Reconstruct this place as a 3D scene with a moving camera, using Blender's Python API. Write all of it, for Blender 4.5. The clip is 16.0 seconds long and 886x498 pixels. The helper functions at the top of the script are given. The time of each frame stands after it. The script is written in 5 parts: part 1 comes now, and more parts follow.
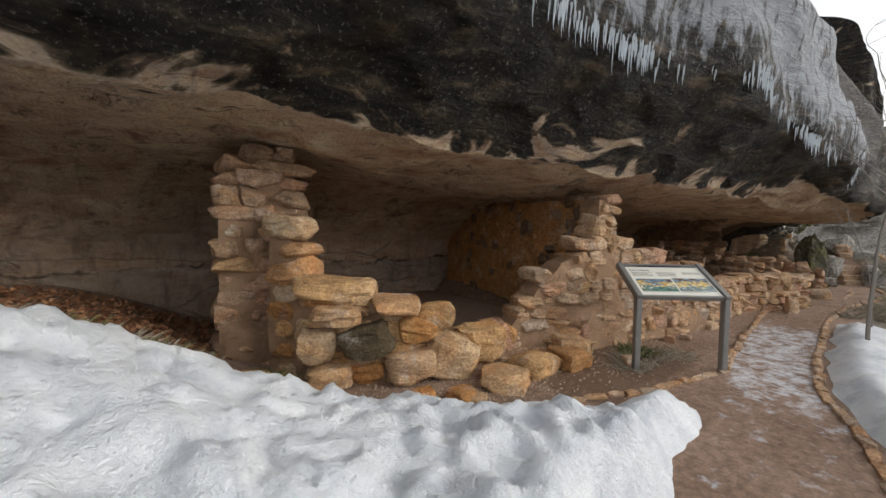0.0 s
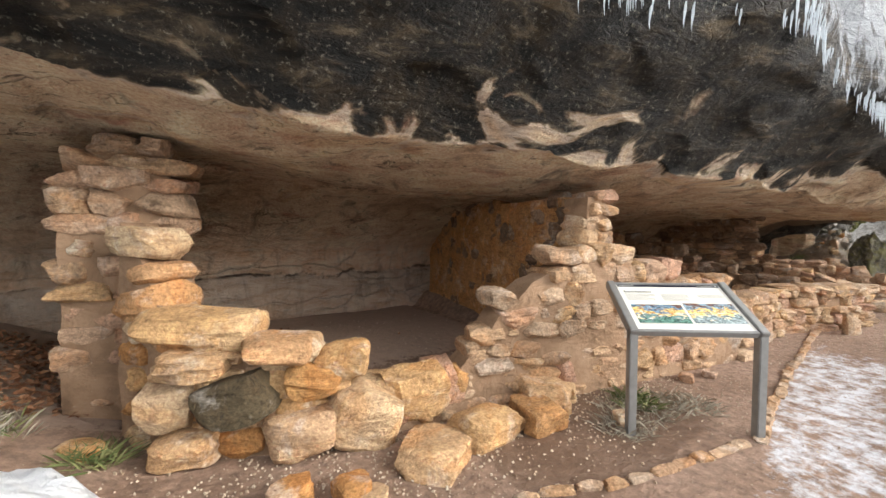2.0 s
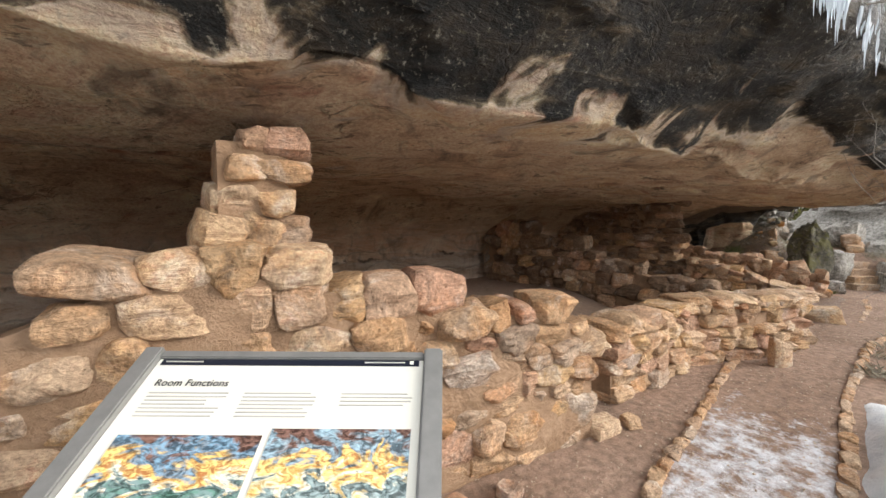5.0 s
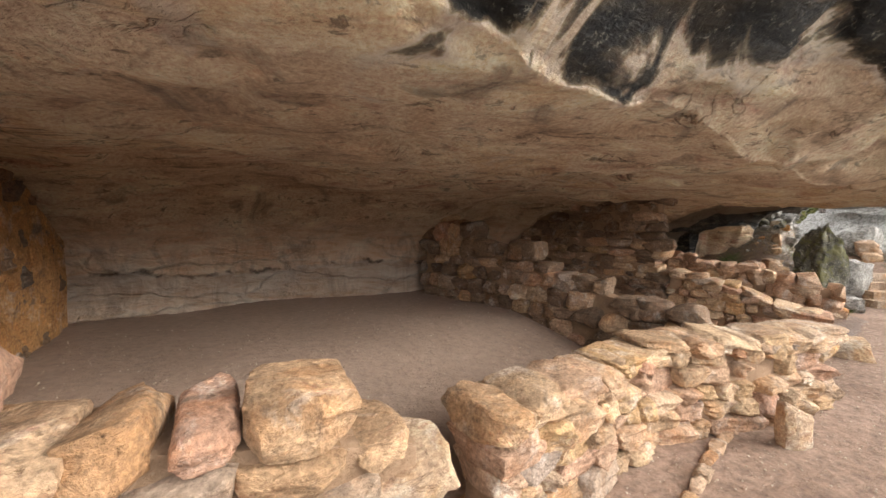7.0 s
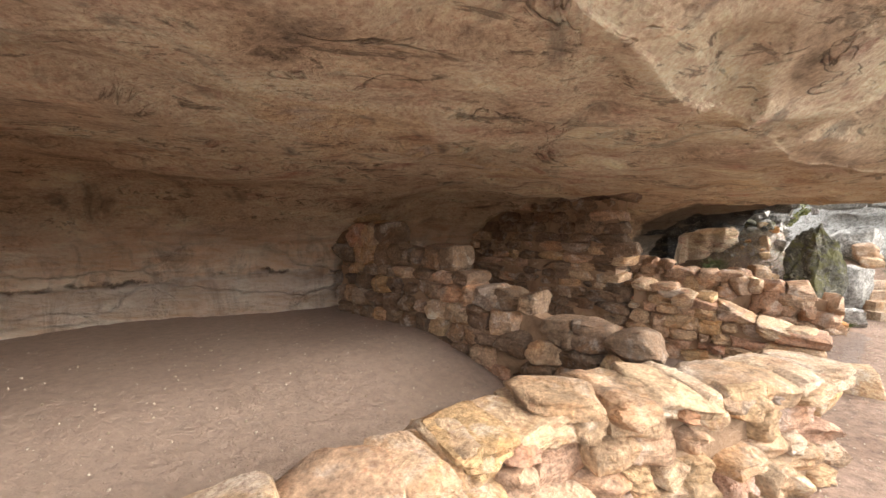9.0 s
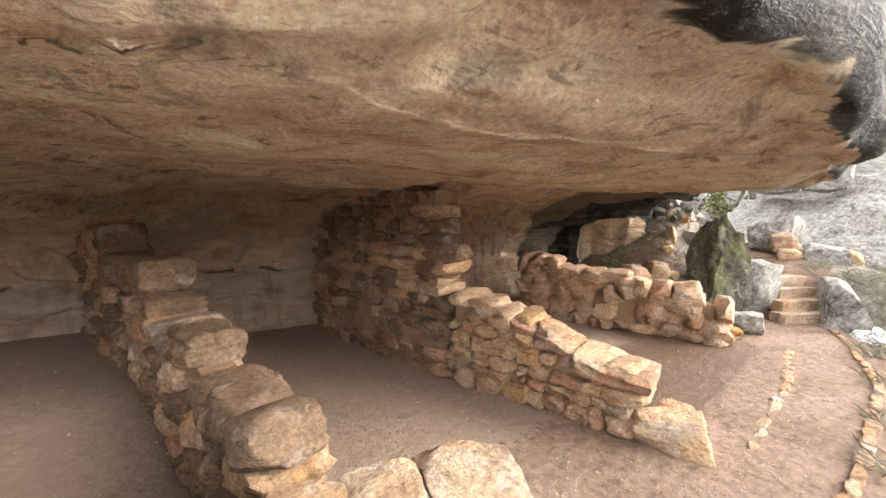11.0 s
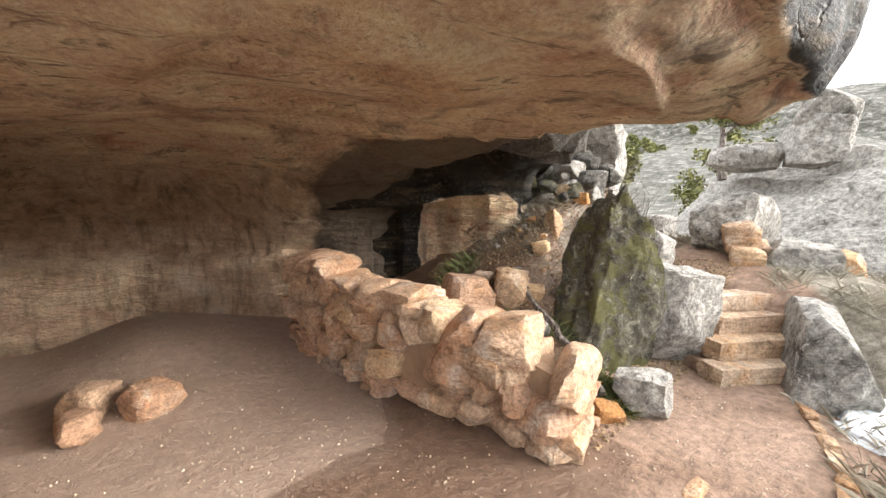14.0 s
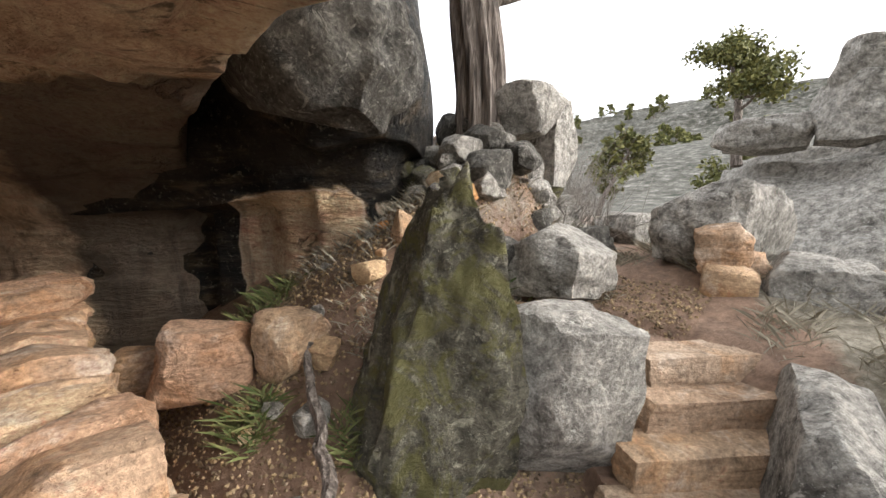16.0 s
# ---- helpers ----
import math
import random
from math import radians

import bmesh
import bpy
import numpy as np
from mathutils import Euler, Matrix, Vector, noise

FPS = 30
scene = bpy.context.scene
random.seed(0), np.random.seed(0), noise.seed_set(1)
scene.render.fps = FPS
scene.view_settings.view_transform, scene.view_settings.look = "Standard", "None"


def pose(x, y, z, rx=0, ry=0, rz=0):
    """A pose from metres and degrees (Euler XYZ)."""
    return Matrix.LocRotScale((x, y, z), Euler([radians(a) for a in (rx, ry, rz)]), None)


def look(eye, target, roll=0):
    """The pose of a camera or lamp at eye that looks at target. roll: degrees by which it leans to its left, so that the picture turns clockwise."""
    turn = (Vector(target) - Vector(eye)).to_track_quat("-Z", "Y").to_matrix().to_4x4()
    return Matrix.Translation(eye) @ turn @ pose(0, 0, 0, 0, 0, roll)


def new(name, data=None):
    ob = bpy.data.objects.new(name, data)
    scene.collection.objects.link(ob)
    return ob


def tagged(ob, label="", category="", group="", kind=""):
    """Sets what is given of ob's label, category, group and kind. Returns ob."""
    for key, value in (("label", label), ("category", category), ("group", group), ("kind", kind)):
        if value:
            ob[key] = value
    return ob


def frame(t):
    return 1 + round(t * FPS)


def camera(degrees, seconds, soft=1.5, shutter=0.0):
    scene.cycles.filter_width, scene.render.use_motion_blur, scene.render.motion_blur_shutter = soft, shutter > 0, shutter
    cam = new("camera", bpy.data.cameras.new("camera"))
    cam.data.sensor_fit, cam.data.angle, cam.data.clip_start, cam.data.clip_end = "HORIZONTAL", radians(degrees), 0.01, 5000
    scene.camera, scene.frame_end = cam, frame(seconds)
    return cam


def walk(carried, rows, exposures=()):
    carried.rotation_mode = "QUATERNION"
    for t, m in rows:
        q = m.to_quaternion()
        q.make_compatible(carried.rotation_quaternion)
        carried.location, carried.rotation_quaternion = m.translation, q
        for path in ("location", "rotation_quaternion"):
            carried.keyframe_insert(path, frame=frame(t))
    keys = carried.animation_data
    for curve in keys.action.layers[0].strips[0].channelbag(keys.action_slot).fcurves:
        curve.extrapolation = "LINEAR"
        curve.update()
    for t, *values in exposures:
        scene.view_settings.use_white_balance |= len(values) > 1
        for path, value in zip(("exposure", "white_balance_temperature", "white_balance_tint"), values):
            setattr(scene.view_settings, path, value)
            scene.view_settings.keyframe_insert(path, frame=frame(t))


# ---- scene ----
cam = camera(98.0, 16.0)
PATH = [
    (0, -0.627, 0.117, 1.438, -6.12, -2.54, 0.99),
    (0.5, -0.585, 0.346, 1.510, -3.90, -2.36, 0.65),
    (1, -0.285, 0.562, 1.553, -3.84, -2.22, 0.36),
    (1.5, 0.014, 0.752, 1.540, -2.65, -2.23, 0.10),
    (2, 0.321, 1.111, 1.522, -2.46, -2.27, 0.11),
    (2.5, 0.654, 1.418, 1.515, -2.51, -2.55, 0.43),
    (3, 0.998, 1.627, 1.559, -2.40, -4.44, 1.16),
    (3.5, 1.354, 2.089, 1.512, -2.82, -4.32, 1.07),
    (4, 1.843, 2.414, 1.510, -3.16, -3.99, 0.63),
    (4.5, 2.289, 2.711, 1.504, -4.56, -3.97, 0.43),
    (5, 2.731, 3.054, 1.533, -6.57, -4.14, 0.26),
    (5.2, 2.908, 3.123, 1.521, -6.27, -4.32, 0.16),
    (7.3, 4.109, 4.466, 1.551, -6.50, -4.03, 0.85),
    (7.5, 4.161, 4.511, 1.554, -5.73, -3.91, 0.86),
    (8, 4.393, 4.590, 1.565, -3.37, -3.57, 0.71),
    (8.5, 4.627, 4.753, 1.575, -3.00, -4.12, 0.92),
    (9, 5.137, 5.226, 1.479, -7.01, -3.07, 0.41),
    (9.2, 5.386, 5.403, 1.469, -8.64, -3.37, 0.21),
    (11.3, 7.728, 6.195, 1.635, -9.50, -5.32, -0.61),
    (11.5, 8.007, 6.370, 1.594, -10.12, -5.27, -0.80),
    (12, 8.547, 6.717, 1.539, -10.38, -4.74, -0.93),
    (12.5, 9.069, 7.098, 1.469, -10.21, -4.59, -1.04),
    (13, 9.504, 7.384, 1.461, -10.11, -5.01, -0.89),
    (13.5, 9.907, 7.671, 1.458, -9.37, -5.89, -0.41),
    (14, 10.435, 8.074, 1.420, -9.37, -6.45, 0.09),
    (14.5, 10.828, 8.318, 1.445, -8.02, -7.44, 0.60),
    (15, 11.313, 8.668, 1.450, -7.32, -7.02, -0.46),
    (15.5, 11.798, 8.938, 1.441, -6.35, -6.81, -0.59),
    (16, 12.252, 9.267, 1.424, -5.14, -6.84, -0.73),
]

walk(cam, [(t, pose(x, y, z, 90 + pitch, -roll, yaw)) for t, x, y, z, yaw, pitch, roll in PATH],
     [(0.0, 0.2), (0.7, 0.45), (1.5, 1.0), (2.5, 1.55), (4.0, 1.55), (5.0, 1.25), (7.3, 1.9), (9.2, 2.3), (12.5, 2.3), (14.5, 2.25), (15.5, 1.9), (16.0, 1.5)])

# ---- light ----
world = bpy.data.worlds.new("overcast_sky")
scene.world = world
world.use_nodes = True
wn, wl = world.node_tree.nodes, world.node_tree.links
sky = wn.new("ShaderNodeTexSky")
sky.sky_type, sky.sun_disc = "NISHITA", False
sky.sun_elevation, sky.sun_rotation = radians(18), radians(100)
sky.air_density, sky.dust_density, sky.ozone_density = 1.0, 7.0, 0.6
wn["Background"].inputs["Strength"].default_value = 0.15
veil = wn.new("ShaderNodeHueSaturation")
veil.inputs["Saturation"].default_value, veil.inputs["Value"].default_value = 0.22, 1.15
wl.new(sky.outputs[0], veil.inputs["Color"])
cloud = wn.new("ShaderNodeMix")
cloud.data_type = "RGBA"
cloud.inputs[0].default_value, cloud.inputs[7].default_value = 0.7, (6.4, 6.6, 6.9, 1)
wl.new(veil.outputs[0], cloud.inputs[6])
wl.new(cloud.outputs[2], wn["Background"].inputs["Color"])
sun_data = bpy.data.lights.new("sun", "SUN")
sun_data.energy, sun_data.angle, sun_data.color = 1.6, radians(40), (1.0, 0.96, 0.9)
sun = new("sun", sun_data)
sun.matrix_world = look((26, -3.8, 7.1), (6, 3, 0))

# ---- plan: s runs along the cliff, n into the shelter ----
AX = radians(32)
DS, DN = Vector((math.cos(AX), math.sin(AX), 0)), Vector((-math.sin(AX), math.cos(AX), 0))


def W(s, n, z=0.0):
    return DS * s + DN * n + Vector((0, 0, z))


def lerp_table(x, table):
    """Smooth interpolation in a table of (x, value)."""
    if x <= table[0][0]:
        return table[0][1]
    for (x0, v0), (x1, v1) in zip(table, table[1:]):
        if x <= x1:
            f = (x - x0) / (x1 - x0)
            f = f * f * (3 - 2 * f) * 0.5 + f * 0.5
            return v0 + (v1 - v0) * f
    return table[-1][1]


def step(a, b, x):
    f = min(1.0, max(0.0, (x - a) / (b - a)))
    return f * f * (3 - 2 * f)


def nz(x, y, z=0.0, k=1.0):
    return noise.noise((x * k, y * k, z * k))


KERB_L = [(-4, 1.15), (0, 1.0), (2, 1.35), (3.7, 1.6), (5.2, 1.89), (6.7, 2.1), (9, 2.38), (10, 2.42), (11.2, 2.1), (12.4, 1.72), (14.2, 1.72), (15.3, 1.85), (16.9, 2.19), (17.6, 2.5), (18.65, 3.3), (20, 4.6), (23, 8.0)]
KERB_R = [(-4, -0.4), (0, -0.1), (2, 0.25), (3.3, 0.6), (4.65, 1.05), (6, 1.25), (9, 1.5), (11, 1.5), (12.6, 1.2), (14.6, 1.13), (15.9, 1.32), (17.2, 1.66), (18, 2.05), (18.65, 2.75), (20, 3.9), (23, 7.0)]
SNOW_EDGE = [(-5, 6.2), (-3, 5.6), (-1.2, 4.35), (0.2, 3.75), (1.0, 3.2), (2.1, 2.2), (3.2, 1.85), (3.8, 1.5)]
BACK = [(-8, 7.2), (-2, 6.9), (1, 6.9), (3.3, 6.8), (5, 7.0), (7, 7.0), (9.2, 6.5), (10.3, 6.9), (11.8, 6.5), (13.5, 6.4), (14.6, 5.4), (15.4, 5.1), (16.2, 5.0)]


def ground(s, n):
    """Height of the ground."""
    z = 0.0
    # bank that climbs beside the first pier
    z += 0.75 * step(0.9, -1.6, s) * step(0.9, 3.0, n)
    # room floors lie higher than the path
    z += 0.22 * step(3.6, 5.0, n) * step(0.8, 1.6, s) * step(4.8, 4.2, s)
    z += 0.42 * step(2.9, 5.0, n) * step(4.4, 4.8, s) * step(9.8, 9.5, s)
    z += 0.25 * step(4.0, 6.0, n) * step(12.4, 13.5, s) * step(16, 15, s)
    # steps lift the path
    f = step(17.5, 17.95, s)
    z += 0.6 * f
    z += 0.3 * step(17.7, 18.9, s)
    # rubble slope behind the stub wall
    rub = max(0.0, 0.30 + 0.72 * (min(s, 17.9) - 15.3)) * step(14.9, 15.5, s) * min(1.0, max(0.0, (n - 2.4) / 1.2))
    z += max(0.0, rub - z) * step(20.5, 18.2, s) * step(0.0, 1.5, n - lerp_table(s, KERB_L))
    # the canyon side falls away from the path
    d = lerp_table(s, KERB_R) - n
    if d > 0:
        z -= 0.10 * step(0.2, 1.2, d) + 0.32 * max(0.0, d - 1.2) * (1 - 0.97 * step(12, 40, d))
    z += 0.03 * nz(s, n, 2.0, 1.3) * (0.3 + step(0.0, 0.5, d)) + 0.008 * nz(s, n, 5.0, 6.0)
    # far canyon walls
    far = math.hypot(s - 10, n - 2)
    z += 9.0 * step(30, 90, s) * step(30, 60, far) + 30 * step(60, 200, far) * (0.6 + 0.6 * nz(s, n, 1.0, 0.02))
    return z


# ---- materials ----
def material(name, build, rough=0.85):
    m = bpy.data.materials.new(name)
    m.use_nodes = True
    nt = m.node_tree
    bsdf = nt.nodes["Principled BSDF"]
    bsdf.inputs["Roughness"].default_value = rough
    bsdf.inputs["Specular IOR Level"].default_value = 0.3
    build(nt, bsdf)
    return m


def node(nt, kind, **inputs):
    nd = nt.nodes.new(kind)
    for k, v in inputs.items():
        nd.inputs[k.replace("_", " ")].default_value = v
    return nd


def position(nt, scale=(1, 1, 1)):
    g = nt.nodes.new("ShaderNodeNewGeometry")
    mp = nt.nodes.new("ShaderNodeMapping")
    mp.inputs["Scale"].default_value = scale
    mp.inputs["Rotation"].default_value = (0, 0, -AX)
    nt.links.new(g.outputs["Position"], mp.inputs["Vector"])
    return mp.outputs["Vector"]


def noise_tex(nt, vec, scale, detail=6.0, rough=0.6, distort=0.0):
    t = node(nt, "ShaderNodeTexNoise", Scale=scale, Detail=detail, Roughness=rough, Distortion=distort)
    nt.links.new(vec, t.inputs["Vector"])
    return t.outputs["Fac"]


def ramp(nt, fac, stops):
    r = nt.nodes.new("ShaderNodeValToRGB")
    els = r.color_ramp.elements
    while len(els) < len(stops):
        els.new(0.5)
    for e, (p, c) in zip(els, stops):
        e.position = p
        e.color = (*c, 1) if len(c) == 3 else c
    nt.links.new(fac, r.inputs["Fac"])
    return r.outputs["Color"]


def mix(nt, fac, a, b, blend="MIX"):
    mx = nt.nodes.new("ShaderNodeMix")
    mx.data_type, mx.blend_type = "RGBA", blend
    for sock, val in ((mx.inputs[0], fac), (mx.inputs[6], a), (mx.inputs[7], b)):
        if isinstance(val, (int, float)):
            sock.default_value = val
        elif isinstance(val, tuple):
            sock.default_value = (*val, 1)
        else:
            nt.links.new(val, sock)
    return mx.outputs[2]


def maths(nt, op, a, b=0.0, clamp=False):
    m = nt.nodes.new("ShaderNodeMath")
    m.operation, m.use_clamp = op, clamp
    for sock, val in ((m.inputs[0], a), (m.inputs[1], b)):
        if isinstance(val, (int, float)):
            sock.default_value = val
        else:
            nt.links.new(val, sock)
    return m.outputs[0]


def grey(v):
    return (v, v, v)


def attribute(nt, name):
    a = nt.nodes.new("ShaderNodeAttribute")
    a.attribute_name = name
    return a.outputs["Fac"]


def bump(nt, bsdf, height, strength=0.5, distance=0.02):
    b = node(nt, "ShaderNodeBump", Strength=strength, Distance=distance)
    nt.links.new(height, b.inputs["Height"])
    nt.links.new(b.outputs[0], bsdf.inputs["Normal"])


def colour(nt, bsdf, c):
    nt.links.new(c, bsdf.inputs["Base Color"])


def build_cliff(nt, bsdf):
    v = position(nt)
    vs = position(nt, (0.5, 1.0, 2.2))
    n1 = noise_tex(nt, v, 0.9, 8, 0.62, 0.8)
    n2 = noise_tex(nt, vs, 3.5, 8, 0.68, 0.4)
    n3 = noise_tex(nt, v, 22, 6, 0.7)
    tan = ramp(nt, n1, [(0.26, (0.30, 0.20, 0.135)), (0.40, (0.54, 0.37, 0.24)), (0.53, (0.66, 0.49, 0.335)), (0.64, (0.58, 0.39, 0.235)), (0.78, (0.57, 0.48, 0.40))])
    tan = mix(nt, 0.65, tan, ramp(nt, n2, [(0.32, grey(0.12)), (0.45, grey(0.5)), (0.55, grey(0.62)), (0.68, grey(0.9))]), "OVERLAY")
    dash = noise_tex(nt, position(nt, (0.45, 1.3, 2.4)), 6.5, 5, 0.6, 0.9)
    dsel = ramp(nt, noise_tex(nt, v, 0.8, 4, 0.6), [(0.42, grey(0.0)), (0.6, grey(0.75))])
    tan = mix(nt, maths(nt, "MULTIPLY", ramp(nt, dash, [(0.60, grey(0.0)), (0.66, grey(1.0))]), dsel), tan, (0.10, 0.07, 0.05))
    tan = mix(nt, 0.5, tan, ramp(nt, noise_tex(nt, v, 40, 5, 0.75), [(0.35, grey(0.2)), (0.65, grey(0.8))]), "OVERLAY")
    tan = mix(nt, ramp(nt, noise_tex(nt, position(nt, (0.5, 1.0, 1.0)), 0.55, 6, 0.6, 1.0), [(0.40, grey(0.15)), (0.52, grey(0.0))]), tan, mix(nt, 1.0, tan, (0.55, 0.46, 0.40), "MULTIPLY"))
    flake = ramp(nt, noise_tex(nt, position(nt, (0.7, 2.0, 2.0)), 3.2, 7, 0.7, 1.4), [(0.60, grey(0.0)), (0.64, grey(0.8)), (0.72, grey(0.2))])
    tan = mix(nt, flake, tan, (0.14, 0.095, 0.065))
    dirt = ramp(nt, noise_tex(nt, position(nt, (1.2, 1.2, 0.5)), 1.7, 7, 0.65, 1.2), [(0.56, grey(0.0)), (0.70, grey(0.75))])
    tan = mix(nt, dirt, tan, (0.13, 0.10, 0.08))
    speck = ramp(nt, noise_tex(nt, position(nt, (0.8, 1, 1.5)), 11, 7, 0.72, 0.5), [(0.58, grey(0.0)), (0.66, grey(0.8))])
    tan = mix(nt, maths(nt, "MULTIPLY", speck, ramp(nt, noise_tex(nt, v, 1.9, 5, 0.6), [(0.40, grey(0.1)), (0.58, grey(1.0))])), tan, (0.12, 0.085, 0.06))
    # dark wavy cracks
    vor = nt.nodes.new("ShaderNodeTexNoise")
    vor.inputs["Scale"].default_value, vor.inputs["Detail"].default_value, vor.inputs["Distortion"].default_value = 1.5, 5, 1.5
    nt.links.new(position(nt, (1.0, 1.6, 1.6)), vor.inputs["Vector"])
    ridge = maths(nt, "ABSOLUTE", maths(nt, "SUBTRACT", vor.outputs["Fac"], 0.5))
    crack = ramp(nt, ridge, [(0.0, grey(1.0)), (0.006, grey(0.6)), (0.016, grey(0.0))])
    sel = ramp(nt, noise_tex(nt, v, 1.3, 3), [(0.55, grey(0.0)), (0.66, grey(0.9))])
    crack = maths(nt, "MULTIPLY", crack, sel)
    tan = mix(nt, maths(nt, "MULTIPLY", crack, 0.75), tan, (0.05, 0.035, 0.025))
    # pale back wall face, lightened to stand in for bounce light, and its bedding joints
    tan = mix(nt, maths(nt, "MULTIPLY", attribute(nt, "pale"), 0.85), tan, mix(nt, 0.6, (0.84, 0.62, 0.44), ramp(nt, n2, [(0.32, grey(0.2)), (0.5, grey(0.5)), (0.68, grey(0.85))]), "OVERLAY"))
    vo = node(nt, "ShaderNodeTexVoronoi", Scale=1.15)
    vo.feature = "DISTANCE_TO_EDGE"
    wob = nt.nodes.new("ShaderNodeVectorMath")
    wob.operation = "MULTIPLY_ADD"
    wob.inputs[1].default_value = (0.35, 0.35, 0.35)
    nw = node(nt, "ShaderNodeTexNoise", Scale=2.5, Detail=5.0)
    nt.links.new(v, nw.inputs["Vector"])
    nt.links.new(position(nt, (0.55, 0.15, 1.7)), wob.inputs[2])
    nt.links.new(nw.outputs["Color"], wob.inputs[0])
    nt.links.new(wob.outputs[0], vo.inputs["Vector"])
    jm = maths(nt, "MULTIPLY", ramp(nt, vo.outputs["Distance"], [(0.0, grey(1.0)), (0.012, grey(0.6)), (0.035, grey(0.0))]), attribute(nt, "joint"))
    tan = mix(nt, maths(nt, "MULTIPLY", jm, ramp(nt, n2, [(0.4, grey(0.2)), (0.55, grey(0.95))])), tan, (0.05, 0.04, 0.03))
    blue = maths(nt, "MULTIPLY", attribute(nt, "joint"), ramp(nt, noise_tex(nt, position(nt, (1, 1, 1.6)), 1.1, 6, 0.6), [(0.52, grey(0.0)), (0.66, grey(0.8))]))
    tan = mix(nt, blue, tan, (0.50, 0.47, 0.43))
    sepz = nt.nodes.new("ShaderNodeSeparateXYZ")
    nt.links.new(v, sepz.inputs[0])
    zw = maths(nt, "ADD", sepz.outputs["Z"], maths(nt, "MULTIPLY", maths(nt, "SUBTRACT", n1, 0.5), 0.5))
    band = maths(nt, "MULTIPLY", attribute(nt, "pale"), ramp(nt, zw, [(0.30, grey(0.15)), (0.62, grey(0.35)), (0.86, grey(0.4)), (0.90, grey(0.0))]))
    tan = mix(nt, band, tan, mix(nt, 0.7, (0.40, 0.38, 0.35), ramp(nt, n2, [(0.35, grey(0.15)), (0.65, grey(0.8))]), "OVERLAY"))
    seam = maths(nt, "MULTIPLY", attribute(nt, "pale"), ramp(nt, maths(nt, "ABSOLUTE", maths(nt, "SUBTRACT", zw, 0.88)), [(0.0, grey(0.95)), (0.012, grey(0.7)), (0.03, grey(0.0))]))
    seam = maths(nt, "MULTIPLY", seam, ramp(nt, noise_tex(nt, v, 2.2, 4), [(0.48, grey(0.0)), (0.56, grey(0.9))]))
    tan = mix(nt, seam, tan, (0.06, 0.045, 0.035))
    stain = ramp(nt, noise_tex(nt, position(nt, (2.2, 2.2, 0.7)), 1.6, 8, 0.7, 0.6), [(0.50, grey(0.0)), (0.64, grey(0.45))])
    mud = mix(nt, 0.7, ramp(nt, noise_tex(nt, v, 2.2, 8, 0.68, 0.5), [(0.32, (0.22, 0.15, 0.105)), (0.46, (0.40, 0.28, 0.19)), (0.56, (0.50, 0.36, 0.25)), (0.70, (0.44, 0.40, 0.35))]), ramp(nt, noise_tex(nt, position(nt, (1.6, 1.6, 0.8)), 7, 7, 0.72, 0.4), [(0.35, grey(0.16)), (0.65, grey(0.82))]), "OVERLAY")
    tan = mix(nt, maths(nt, "MULTIPLY", attribute(nt, "wall"), 0.55), tan, mud)
    drip = ramp(nt, noise_tex(nt, position(nt, (3.0, 3.0, 0.6)), 1.5, 8, 0.7, 0.5), [(0.52, grey(0.0)), (0.66, grey(0.75))])
    tan = mix(nt, maths(nt, "MULTIPLY", drip, attribute(nt, "wall")), tan, (0.10, 0.07, 0.05))
    tan = mix(nt, maths(nt, "MULTIPLY", stain, attribute(nt, "pale")), tan, (0.19, 0.125, 0.085))
    # black rain varnish with pale mineral rims; in the alcove also painted recess shade
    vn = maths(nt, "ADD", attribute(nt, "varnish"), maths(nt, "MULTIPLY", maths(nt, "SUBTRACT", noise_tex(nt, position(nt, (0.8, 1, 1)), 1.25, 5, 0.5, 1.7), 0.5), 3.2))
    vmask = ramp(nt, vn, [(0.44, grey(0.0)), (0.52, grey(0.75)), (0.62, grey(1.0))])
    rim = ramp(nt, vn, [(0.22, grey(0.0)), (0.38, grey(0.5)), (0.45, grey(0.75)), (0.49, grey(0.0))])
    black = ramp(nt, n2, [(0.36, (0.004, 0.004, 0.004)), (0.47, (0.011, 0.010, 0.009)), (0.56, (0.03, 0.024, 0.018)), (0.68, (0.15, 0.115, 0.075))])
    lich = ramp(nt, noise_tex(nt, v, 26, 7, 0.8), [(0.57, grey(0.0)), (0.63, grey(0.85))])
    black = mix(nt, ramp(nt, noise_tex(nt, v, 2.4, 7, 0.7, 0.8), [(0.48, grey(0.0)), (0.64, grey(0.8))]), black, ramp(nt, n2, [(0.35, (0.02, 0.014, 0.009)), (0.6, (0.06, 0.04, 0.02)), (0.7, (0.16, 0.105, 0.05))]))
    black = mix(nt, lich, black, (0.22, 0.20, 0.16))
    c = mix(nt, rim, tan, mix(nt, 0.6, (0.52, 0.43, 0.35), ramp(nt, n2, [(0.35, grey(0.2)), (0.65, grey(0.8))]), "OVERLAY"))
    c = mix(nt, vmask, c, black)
    # frozen seep
    im = maths(nt, "ADD", attribute(nt, "ice"), maths(nt, "MULTIPLY", maths(nt, "SUBTRACT", noise_tex(nt, position(nt, (2.5, 2.5, 0.8)), 3.0, 8, 0.7), 0.5), 1.8))
    imask = ramp(nt, im, [(0.52, grey(0.0)), (0.75, grey(0.8))])
    c = mix(nt, imask, c, (0.42, 0.45, 0.49))
    # sooty mottles on the roof, with shade painted in near the back walls
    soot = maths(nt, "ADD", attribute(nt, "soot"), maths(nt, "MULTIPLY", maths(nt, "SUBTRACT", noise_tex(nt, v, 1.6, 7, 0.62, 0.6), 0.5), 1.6))
